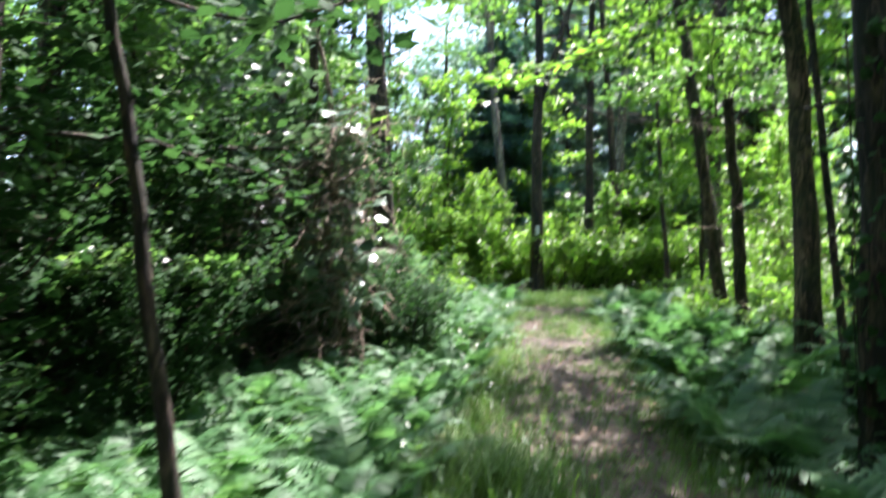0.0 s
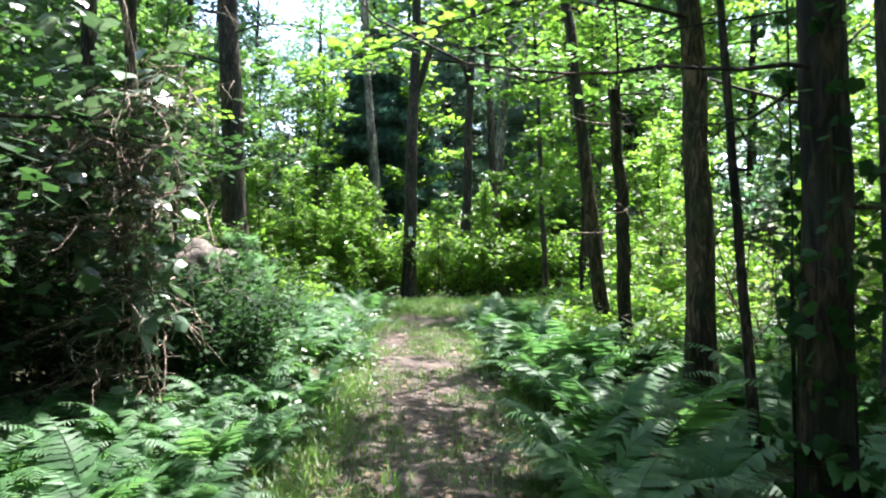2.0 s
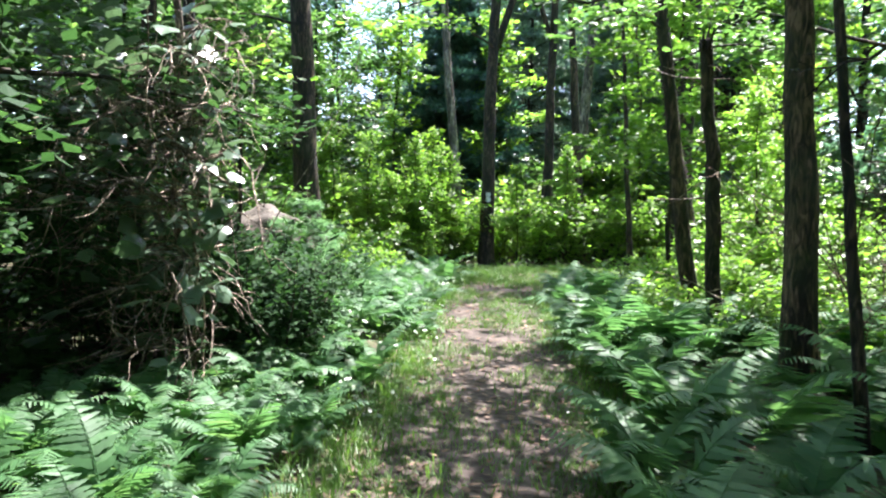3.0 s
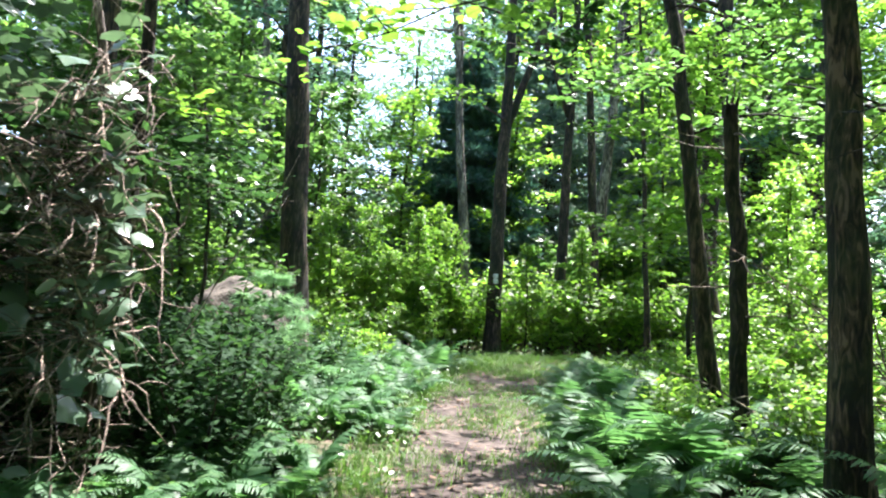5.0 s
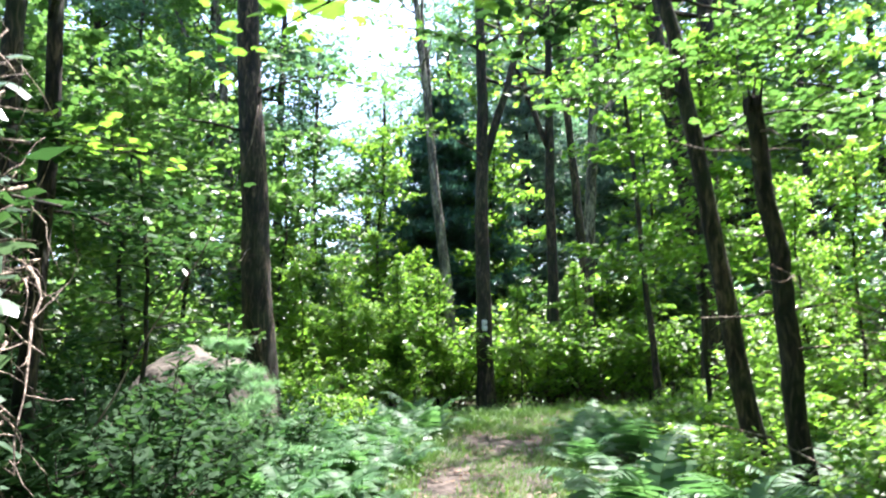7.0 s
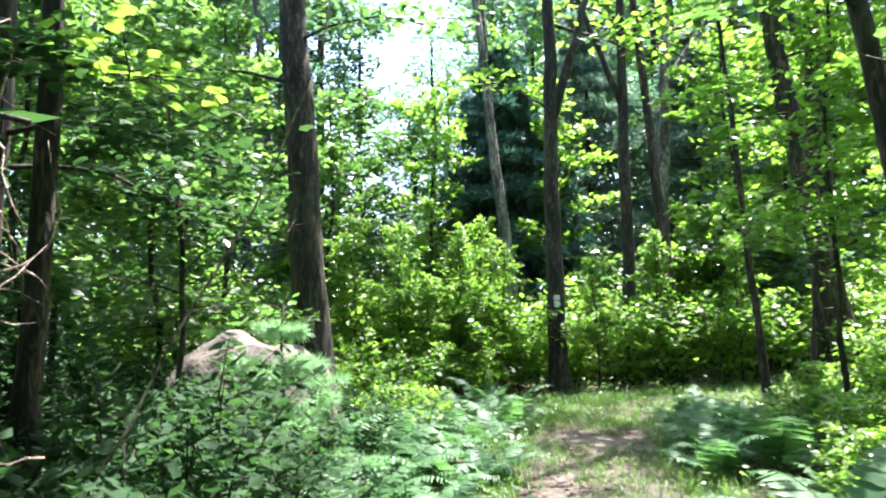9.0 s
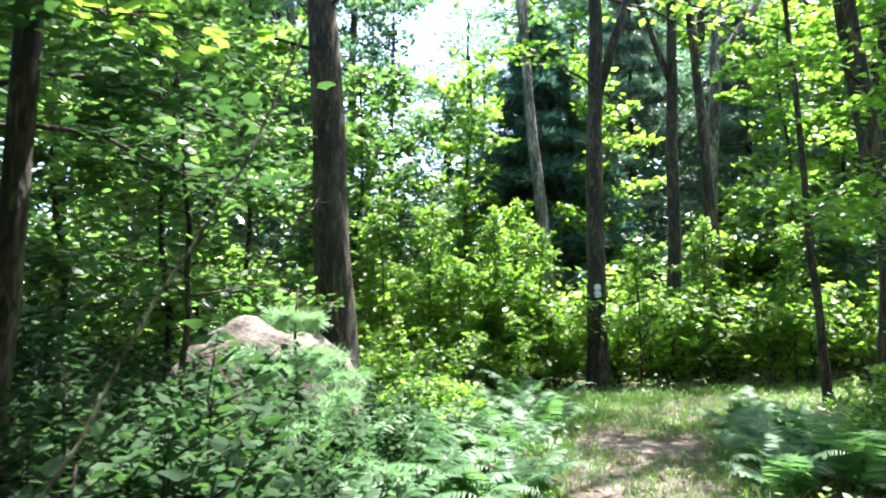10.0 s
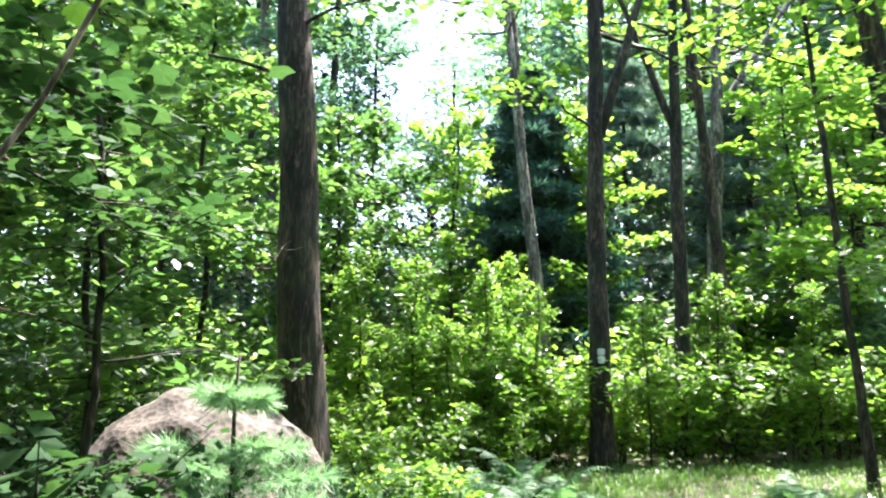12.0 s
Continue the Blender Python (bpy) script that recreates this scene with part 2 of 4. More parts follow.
def spray_points(branch, count, width, thick, g, start=0.25):
    """Leaf places in a flat layer along a branch."""
    pts = np.array([tuple(p) for p in branch])
    k = g.uniform(start, 1.0, count) * (len(pts) - 1)
    i = np.minimum(k.astype(int), len(pts) - 2)
    c = pts[i] + (pts[i + 1] - pts[i]) * (k - i)[:, None]
    fade = np.clip(1.25 - k / (len(pts) - 1), 0.25, 1)[:, None]
    off = g.normal(0, 1, (count, 3)) * np.array([width, width, thick]) * fade
    return c + off


# ---------------------------------------------------------------- ground
def sheet(xs, ys):
    verts = [(x, y, ground_z(x, y)) for y in ys for x in xs]
    w = len(xs)
    faces = [(j * w + i, j * w + i + 1, (j + 1) * w + i + 1, (j + 1) * w + i) for j in range(len(ys) - 1) for i in range(w - 1)]
    return verts, faces


axis = np.concatenate([-np.geomspace(12.5, 900, 22)[::-1], np.arange(-12, 12.01, 0.25), np.geomspace(12.5, 900, 22)])
v, f = sheet([a + 1 for a in axis], [a + 8 for a in axis])
tagged(shown("ground", solid("ground", v, np.array(f)), SOIL), "dark forest floor of soil and rotting leaves", "ground", kind="structure")

line = []
for (ax, ay), (bx, by) in zip(TRAIL, TRAIL[1:]):
    n = max(2, int(math.hypot(bx - ax, by - ay) / 0.18))
    line += [(ax + (bx - ax) * k / n, ay + (by - ay) * k / n) for k in range(n)]
for _ in range(12):
    line = [line[0]] + [((a[0] + 2 * b[0] + c[0]) / 4, (a[1] + 2 * b[1] + c[1]) / 4) for a, b, c in zip(line, line[1:], line[2:])] + [line[-1]]
verts, faces, cols = [], [], 11
for i, (x, y) in enumerate(line):
    nx, ny = line[min(i + 1, len(line) - 1)], line[max(i - 1, 0)]
    d = Vector((nx[0] - ny[0], nx[1] - ny[1])).normalized()
    s = Vector((d.y, -d.x))
    wl = 0.7 + 0.34 * noise.noise((i * 0.13, 3, 0)) + 0.22 * noise.noise((i * 0.5, 9, 0))
    wr = 0.66 + 0.34 * noise.noise((i * 0.13, 33, 0)) + 0.22 * noise.noise((i * 0.5, 39, 0))
    for c in range(cols):
        k = c / (cols - 1) * 2 - 1
        px, py = x + s.x * k * (wr if k > 0 else wl), y + s.y * k * (wr if k > 0 else wl)
        edge = abs(k) > 0.99
        verts.append((px, py, ground_z(px, py) + (-0.01 if edge else 0.012 + 0.015 * noise.noise((px * 3, py * 3, 0)))))
        if i and c:
            a = i * cols + c
            faces.append((a - cols - 1, a - cols, a, a - 1))
tagged(shown("path", solid("path", verts, np.array(faces)), DIRT), "trodden brown dirt footpath through the wood", "path", kind="structure")


# ---------------------------------------------------------------- trees
def trunk_line(h, lean, steps=14, wobble=0.03, seed=0):
    r = random.Random(seed)
    out, ox, oy = [], 0.0, 0.0
    for i in range(steps + 1):
        z = h * i / steps
        if i > 1:
            ox += r.gauss(0, wobble)
            oy += r.gauss(0, wobble)
            ox, oy = ox * 0.8, oy * 0.8
        out.append(Vector((lean[0] * z + ox, lean[1] * z + oy, z - (0.15 if i == 0 else 0))))
    return out


def crown_from(limbs, count, size, width, thick, shape, g, lie=1.2, start=0.25):
    lengths = np.array([sum((b - a).length for a, b in zip(l, l[1:])) for l in limbs])
    share = np.maximum(3, (count * lengths / lengths.sum()).astype(int))
    c = np.concatenate([spray_points(l, n, width * L / lengths.max() + 0.05, thick, g, start) for l, n, L in zip(limbs, share, lengths)])
    return leaves(c, size, lie, shape, 0.4, g)


def tree(name, x, y, r, lean=(0, 0), h=13.0, crown_from_z=5.5, seed=1, bark=None, leaf=None, label="", forks=(), count=2600, size=0.15,
         shape="kite", reach=2.6, limbs_n=16, dead=0, group="", flare=1.35, far=False):
    rnd, g = random.Random(seed), np.random.default_rng(seed)
    bark, leaf = bark or BARK, leaf or LEAF
    t = base_at(name, x, y, label, "tree", group)
    axis_pts = trunk_line(h, lean, 22, 0.005 + r * 0.09, seed)
    radii = [r * (flare if i == 0 else 1 + (flare - 1) * math.exp(-i * 1.1)) * (1 - 0.75 * i / 22) for i in range(23)]
    fine, fr = [], []
    for i in range(22):
        for k in range(1 if far else 3):
            fine.append(axis_pts[i].lerp(axis_pts[i + 1], k / 3))
            fr.append(radii[i] + (radii[i + 1] - radii[i]) * k / 3)
    v, q, tr = tube(fine, fr, 9 if far else 24, 0.1, seed)
    shown("trunk", solid("trunk", v, [q, tr]), bark, t)
    limbs, far_bits = [], []
    for fz, d, length in forks:
        i = min(range(23), key=lambda k: abs(axis_pts[k].z - fz))
        pts = wander(axis_pts[i], d, length, 10, 0.07, -0.02, rnd)
        v, q, tr = tube(pts, [radii[i] * (0.8 - 0.65 * k / 10) for k in range(11)], 12, 0.06, seed)
        shown("limb", solid("limb", v, [q, tr]), bark, t)
        for k in (4, 6, 8, 10):
            limbs.append(wander(pts[k], (rnd.gauss(0, 1), rnd.gauss(0, 1), 0.3), reach * 0.6, 5, 0.2, 0.02, rnd))
    for k in range(limbs_n):
        z = crown_from_z + (h - crown_from_z) * (k + rnd.random()) / limbs_n
        i = min(22, max(1, int(z / h * 22)))
        a = k * 2.4 + rnd.random()
        fall = 1 - 0.6 * (z - crown_from_z) / max(0.1, h - crown_from_z)
        pts = wander(axis_pts[i], (math.cos(a), math.sin(a), rnd.uniform(0.0, 0.6)), reach * fall * rnd.uniform(0.7, 1.2), 6, 0.15, 0.02, rnd)
        limbs.append(pts)
        v, q, tr = tube(pts, [max(0.008, radii[i] * (0.4 - 0.35 * j / 6)) for j in range(7)], 6)
        if far:
            far_bits.append((v, q, tr))
        else:
            shown("branch", solid("branch", v, [q, tr]), bark, t)
        for j in (2, 3, 4, 5):
            limbs.append(wander(pts[j], (math.cos(a + rnd.choice((-1, 1)) * 0.9), math.sin(a + rnd.choice((-1, 1)) * 0.9), 0.1), reach * 0.35, 3, 0.2, 0.03, rnd))
    if far_bits:
        v, fs = joined(far_bits)
        tagged(shown("branchwork", solid("branchwork", v, fs), bark, t), kind="stuff")
    for k in range(dead):
        z = rnd.uniform(1.6, crown_from_z)
        i = min(22, max(1, int(z / h * 22)))
        a = rnd.uniform(0, 6.28)
        pts = wander(axis_pts[i], (math.cos(a), math.sin(a), rnd.uniform(-0.15, 0.15)), rnd.uniform(0.9, 2.1), 9, 0.09, 0.01, rnd)
        bits = [tube(pts, [0.011 * (1 - 0.8 * j / 9) for j in range(10)], 5)]
        for j in range(2, 9):
            bits.append(tube(wander(pts[j], (math.cos(a + rnd.uniform(-1.3, 1.3)), math.sin(a + rnd.uniform(-1.3, 1.3)), rnd.uniform(-0.5, 0.3)), rnd.uniform(0.15, 0.6), 4, 0.2, 0.03, rnd), [0.005, 0.004, 0.003, 0.002, 0.0015], 4))
        v, fs = joined(bits)
        shown("dead_branch", solid("dead_branch", v, fs), BARK_DARK, t, "bare dead side branch")
    if count:
        v, f = crown_from(limbs, count, size, 0.45, 0.14, shape, g)
        shown("crown", solid("crown", v, f, False), leaf, t)
    return t


def snag(x, y, r, h, lean, seed):
    """A dead trunk, snapped off at the top, with splinters and stubs."""
    rnd = random.Random(seed)
    t = base_at("dead_tree", x, y, "dark dead trunk snapped off at the top, among ferns", "dead tree")
    pts = trunk_line(h, lean, 24, 0.012, seed)
    v, q, tr = tube(pts, [r * (1.3 if i == 0 else 1) * (1 - 0.25 * i / 24) for i in range(25)], 18, 0.14, seed)
    shown("trunk", solid("trunk", v, [q, tr]), BARK_DARK, t)
    for k in range(5):
        a = k * 1.3
        foot = pts[-1] + Vector((0.6 * r * math.cos(a), 0.6 * r * math.sin(a), -0.12))
        v, q, tr = tube(wander(foot, (0.1 * math.cos(a), 0.1 * math.sin(a), 1), rnd.uniform(0.16, 0.4), 4, 0.06, 0, rnd), [0.02, 0.018, 0.013, 0.008, 0.002], 5)
        shown("splinter", solid("splinter", v, [q, tr]), BARK_DARK, t)
    for k in range(9):
        p, a = pts[rnd.randint(8, 22)], rnd.uniform(0, 6.28)
        v, q, tr = tube(wander(p, (math.cos(a), math.sin(a), rnd.uniform(-0.2, 0.5)), rnd.uniform(0.2, 0.9), 6, 0.14, 0.02, rnd), [0.012, 0.01, 0.008, 0.006, 0.005, 0.004, 0.002], 5)
        shown("stub", solid("stub", v, [q, tr]), DEADWOOD, t, "bare broken side branch")
    return t


def bough(owner, start, end, count, leaf, seed, size=0.075, width=0.22):
    """A leafy side branch of a tree, from start to end in the world, with a flat spray of maple leaves."""
    rnd, g = random.Random(seed), np.random.default_rng(seed)
    o = owner.matrix_world.translation
    a, b = Vector(start) - o, Vector(end) - o
    pts = [a.lerp(b, k / 8) + Vector((rnd.gauss(0, 0.03), rnd.gauss(0, 0.03), 0.35 * math.sin(k / 8 * 3.0) * (b - a).length / 3)) for k in range(9)]
    pts[0] = a
    v, q, tr = tube(pts, [0.022 * (1 - 0.1 * k) for k in range(9)], 6)
    branch = shown("branch", solid("branch", v, [q, tr]), BARK_DARK, owner)
    sprays, bits = [pts[5:]], []
    along = (b - a).normalized()
    for k in range(3, 9):
        for side in (-1, 1):
            d = along * 0.7 + along.cross(Vector((0, 0, 1))) * side * rnd.uniform(0.5, 1.1)
            tw = wander(pts[k], (d.x, d.y, rnd.uniform(-0.2, 0.15)), rnd.uniform(0.3, 0.8), 5, 0.12, 0.03, rnd)
            sprays.append(tw)
            bits.append(tube(tw, [0.006, 0.005, 0.004, 0.003, 0.002, 0.0015], 4))
    v, fs = joined(bits)
    tagged(shown("twigwork", solid("twigwork", v, fs), BARK_DARK, branch), kind="stuff")
    v, f = crown_from(sprays, count, size, width, 0.05, "maple", g, 1.6, 0.1)
    shown("foliage", solid("foliage", v, f, False), leaf, branch)


blaze_tree = tree("blaze_tree", 2.85, 17.62, 0.15, (0.003, -0.004), 12, 6.2, 11, BARK_DARK, LEAF_YELLOW,
                  "slim dark forked tree with a white painted trail mark", forks=[(4.55, (0.48, 0.05, 1), 5.0)], reach=2.4, count=400)
tree("leaning_tree", 2.6, 20.0, 0.125, (-0.1, 0.0), 13, 6.6, 12, BARK_PALE, LEAF, "slender pale grey tree leaning over the shrubs", forks=[(6.0, (0.12, 0, 1), 5)], count=900)
boulder_tree = tree("tree", -0.46, 14.47, 0.215, (-0.05, -0.012), 14, 7.0, 13, BARK, LEAF, "tall straight grey-brown tree behind the boulder", reach=3.3, count=5200, dead=2)
tree("tree", -2.14, 26.3, 0.18, (0.012, 0.0), 14, 7.0, 14, BARK_DARK, LEAF_DARK, "dark straight tree standing far back", count=4800)
tree("tree", -2.47, 23.2, 0.16, (-0.08, 0.0), 14, 8.0, 15, BARK_PALE, LEAF, "pale grey curving tree far back", forks=[(6.2, (-0.4, 0.1, 1), 5)], count=4800)
slanting_tree = tree("tree", 6.33, 15.34, 0.18, (-0.135, 0.05), 13, 6.2, 16, BARK, LEAF_YELLOW, "grey tree leaning towards the path", reach=2.8, count=400)
flaking_tree = tree("tree", 4.38, 10.58, 0.095, (-0.14, 0.008), 10, 5.2, 17, BARK, LEAF_YELLOW, "slim leaning tree with flaking bark at its foot", reach=2.6, count=550)
snag(4.1, 9.3, 0.08, 3.11, (-0.072, 0.008), 18)
tree("tree", 6.24, 15.9, 0.21, (0.04, 0.0), 13, 6.5, 19, BARK_DARK, LEAF, "thick dark tree behind slimmer ones", count=800)
red_tree = tree("tree", 3.94, 7.45, 0.125, (-0.042, 0.03), 12, 6.0, 20, BARK_RED, LEAF, "tall red-brown tree with furrowed mossy bark", reach=2.3, count=1100, dead=3)
tree("tree", 3.35, 5.75, 0.036, (-0.092, 0.02), 7, 5.0, 21, BARK, LEAF, "thin young tree with pale sunlit edge", reach=1.2, count=400, limbs_n=7)
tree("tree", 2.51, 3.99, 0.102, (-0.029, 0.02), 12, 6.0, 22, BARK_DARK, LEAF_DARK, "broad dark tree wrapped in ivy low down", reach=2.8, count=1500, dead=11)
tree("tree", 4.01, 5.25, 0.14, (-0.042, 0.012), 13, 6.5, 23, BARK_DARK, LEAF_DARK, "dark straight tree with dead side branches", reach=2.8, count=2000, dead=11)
slim_tree = tree("tree", -1.33, 9.68, 0.075, (0.015, 0.008), 11, 5.0, 24, BARK, LEAF, "slim grey-brown tree beside the thicket", reach=2.0, count=2200)
twin_tree = tree("tree", -1.85, 10.1, 0.1, (0.02, 0.0), 12, 5.5, 25, BARK, LEAF, "grey-brown tree standing close to its neighbour", reach=2.2, count=2400)
tree("tree", 4.32, 18.86, 0.125, (0.01, 0.0), 12, 6.5, 26, BARK_DARK, LEAF_YELLOW, "slim forked tree behind the shrubs", forks=[(4.8, (-0.45, 0, 1), 4)], count=300)
tree("tree", 5.2, 18.94, 0.115, (-0.075, 0.01), 12, 6.0, 27, BARK, LEAF_YELLOW, "slim leaning tree behind the shrubs", count=180)
tree("tree", 5.5, 21.0, 0.16, (0.06, 0.0), 13, 7.5, 28, BARK_PALE, LEAF_YELLOW, "pale crooked forked tree", forks=[(6.0, (0.7, 0, 1), 4.5)], count=300)
tree("tree", 5.27, 15.65, 0.055, (-0.057, 0.011), 8, 4.5, 29, BARK_DARK, LEAF_YELLOW, "thin dark young tree", reach=1.7, count=1000)
near_sapling = tree("young_tree", -0.93, 3.2, 0.04, (-0.14, 0.0), 5, 2.4, 30, BARK_DARK, LEAF_DARK, "thin leaning young tree with shade-darkened leaf colour", reach=1.1, count=900, size=0.12, shape="oval", limbs_n=10)

bough(red_tree, (3.8, 7.5, 3.7), (1.0, 7.1, 3.05), 260, LEAF_YELLOW, 300)
bough(red_tree, (3.75, 7.6, 4.6), (2.2, 8.6, 3.6), 220, LEAF_DARK, 301)
bough(flaking_tree, (3.9, 10.6, 3.9), (2.9, 9.7, 3.7), 220, LEAF, 302)
bough(flaking_tree, (3.95, 10.6, 3.5), (4.9, 9.8, 3.5), 240, LEAF, 303)
bough(flaking_tree, (3.8, 10.7, 4.9), (5.4, 11.4, 4.6), 240, LEAF, 304)
# Next five boughs are added, mostly out of view, to shade the ferns.
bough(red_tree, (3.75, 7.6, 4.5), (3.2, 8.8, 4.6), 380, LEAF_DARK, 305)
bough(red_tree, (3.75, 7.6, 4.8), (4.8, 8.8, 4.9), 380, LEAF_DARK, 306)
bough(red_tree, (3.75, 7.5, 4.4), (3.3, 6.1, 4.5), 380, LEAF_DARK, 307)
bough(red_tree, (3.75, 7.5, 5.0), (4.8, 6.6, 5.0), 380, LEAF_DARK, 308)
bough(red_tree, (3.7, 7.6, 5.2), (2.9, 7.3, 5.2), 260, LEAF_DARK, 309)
# Next four boughs are added to cast shade on the low shrubs.
bough(slim_tree, (-1.25, 9.75, 5.3), (0.1, 10.6, 5.4), 260, LEAF, 310)
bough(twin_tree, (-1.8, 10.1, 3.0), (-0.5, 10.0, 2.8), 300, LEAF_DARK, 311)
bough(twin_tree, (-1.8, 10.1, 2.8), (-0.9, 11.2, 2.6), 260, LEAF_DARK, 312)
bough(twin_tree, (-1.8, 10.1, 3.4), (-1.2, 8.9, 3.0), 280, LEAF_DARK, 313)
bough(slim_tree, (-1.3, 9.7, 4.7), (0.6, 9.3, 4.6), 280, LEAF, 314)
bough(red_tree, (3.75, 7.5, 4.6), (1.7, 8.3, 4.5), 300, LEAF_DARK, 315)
bough(slim_tree, (-1.3, 9.7, 4.2), (-0.7, 8.4, 4.3), 260, LEAF, 316)
bough(slim_tree, (-1.3, 9.7, 4.8), (-0.9, 8.6, 5.1), 260, LEAF, 317)
bough(slim_tree, (-1.3, 9.7, 3.2), (-0.6, 9.2, 3.0), 90, LEAF_YELLOW, 318)
bough(boulder_tree, (-0.7, 14.4, 5.2), (1.0, 13.6, 5.0), 160, LEAF, 319)
bough(boulder_tree, (-0.7, 14.4, 4.7), (-2.4, 13.2, 4.2), 300, LEAF, 320)
bough(slanting_tree, (5.8, 15.5, 4.6), (4.2, 14.4, 4.4), 280, LEAF_YELLOW, 321)
bough(slanting_tree, (5.7, 15.5, 5.3), (6.8, 13.9, 4.6), 300, LEAF, 322)
bough(blaze_tree, (2.86, 17.5, 5.2), (1.2, 16.4, 5.3), 200, LEAF_YELLOW, 323)

for dz, tall in ((0.055, 0.085), (-0.045, 0.1)):
    mark = bmesh.new()
    bmesh.ops.create_grid(mark, x_segments=8, y_segments=8, size=0.5)
    for vert in mark.verts:
        a = vert.co.x * 0.6
        edge = 1 - 0.35 * (vert.co.y * 2) ** 4 + 0.2 * noise.noise((vert.co.x * 5, vert.co.y * 5, dz * 40))
        vert.co = Vector((0.163 * math.sin(a * edge), -0.163 * math.cos(a * edge), vert.co.y * tall))
    me = bpy.data.meshes.new("trail_mark")
    mark.to_mesh(me)
    mark.free()
    ob = shown("trail_mark", me, PAINT, blaze_tree, "worn white painted trail mark")
    ob.location = (-0.02, -0.012, 1.46 + dz)


# ---------------------------------------------------------------- saplings and shrubs
def sapling(name, x, y, h, seed, leaf, label, lean=(0, 0), count=900, size=0.1, shape="oval", low=0.25, reach=1.1, group=""):
    rnd, g = random.Random(seed), np.random.default_rng(seed)
    t = base_at(name, x, y, label, "young tree", group)
    pts = trunk_line(h, lean, 10, 0.05, seed)
    v, q, tr = tube(pts, [0.012 + h * 0.005 * (1 - 0.9 * i / 10) for i in range(11)], 7)
    shown("trunk", solid("trunk", v, [q, tr]), BARK_DARK, t)
    limbs = [pts[6:]]
    n = int(h * 4)
    for k in range(n):
        z = low + (0.98 - low) * k / n
        a = k * 2.4 + rnd.random()
        p = pts[min(9, int(z * 10))].lerp(pts[min(10, int(z * 10) + 1)], z * 10 % 1)
        b = wander(p, (math.cos(a), math.sin(a), rnd.uniform(0.05, 0.45)), reach * (1.1 - 0.7 * z) * rnd.uniform(0.5, 1.4), 5, 0.16, 0.03, rnd)
        limbs.append(b)
        v, q, tr = tube(b, [0.008, 0.007, 0.005, 0.004, 0.003, 0.002], 4)
        shown("branch", solid("branch", v, [q, tr]), BARK_DARK, t)
    v, f = crown_from(limbs, count, size, 0.24, 0.1, shape, g, 1.0, 0.15)
    shown("foliage", solid("foliage", v, f, False), leaf, t)
    return t


def shrub(name, x, y, h, wide, seed, leaf, label, count=1300, size=0.075, shape="oval", stems=9, group="", material=None):
    rnd, g = random.Random(seed), np.random.default_rng(seed)
    t = base_at(name, x, y, label, "shrub", group)
    limbs = []
    for k in range(stems):
        a = k * 2.4 + rnd.random()
        out = wide / h * rnd.uniform(0.2, 0.9)
        b = wander((0.1 * math.cos(a), 0.1 * math.sin(a), -0.05), (math.cos(a) * out, math.sin(a) * out, 1), h * rnd.uniform(0.7, 1.1), 8, 0.1, 0.01, rnd)
        bits = [tube(b, [0.011 * (1 - 0.8 * i / 8) for i in range(9)], 5)]
        limbs.append(b)
        for j in range(2, 8):
            s = wander(b[j], (rnd.gauss(0, 1), rnd.gauss(0, 1), 0.35), rnd.uniform(0.25, 0.6) * min(1, h / 1.4), 4, 0.15, 0.02, rnd)
            bits.append(tube(s, [0.004, 0.003, 0.003, 0.002, 0.001], 4))
            limbs.append(s)
        v, fs = joined(bits)
        shown("stem", solid("stem", v, fs), material or BARK_DARK, t)
    v, f = crown_from(limbs, count, size, 0.12, 0.07, shape, g, 0.9, 0.2)
    shown("foliage", solid("foliage", v, f, False), leaf, t)
    return t


# sunlit shrubs behind the bend of the path
S_ = "leafy green shrub in the sunlit undergrowth"
belt = [shrub("shrub", 1.06, 17.5, 2.15, 0.75, 41, LEAF_YELLOW, S_, 1500, 0.105, group="sunlit shrubs"),
        shrub("shrub", 1.75, 17.4, 1.8, 0.75, 42, LEAF_YELLOW, S_, 1500, 0.105, group="sunlit shrubs"),
        shrub("shrub", 3.9, 17.9, 1.65, 0.9, 43, LEAF_YELLOW, "dense green shrub in half shade", 1400, 0.1, group="half-shaded shrubs")]
for k, (x, y, sc) in enumerate([(0.3, 17.2, 1.0), (-1.4, 18.2, 1.05), (1.3, 18.6, 1.15), (2.2, 18.9, 1.1), (-2.6, 19.0, 1.2), (6.6, 11.6, 0.75), (8.3, 12.1, 1.0), (8.8, 15.0, 1.1), (8.6, 9.8, 1.05), (7.2, 16.4, 1.0)]):
    copy_thing(belt[0], pose(x, y, ground_z(x, y), 0, 0, k * 67 + 0) @ Matrix.Scale(sc, 4))
for k, (x, y, sc) in enumerate([(-0.5, 17.6, 1.15), (2.35, 17.9, 0.95), (0.2, 18.9, 1.3), (3.4, 20.2, 1.3), (-1.2, 20.2, 1.35), (7.5, 13.2, 0.95), (6.3, 14.7, 0.8), (7.3, 9.4, 0.95), (5.9, 10.9, 0.6)]):
    copy_thing(belt[1], pose(x, y, ground_z(x, y), 0, 0, k * 67 + 0) @ Matrix.Scale(sc, 4))
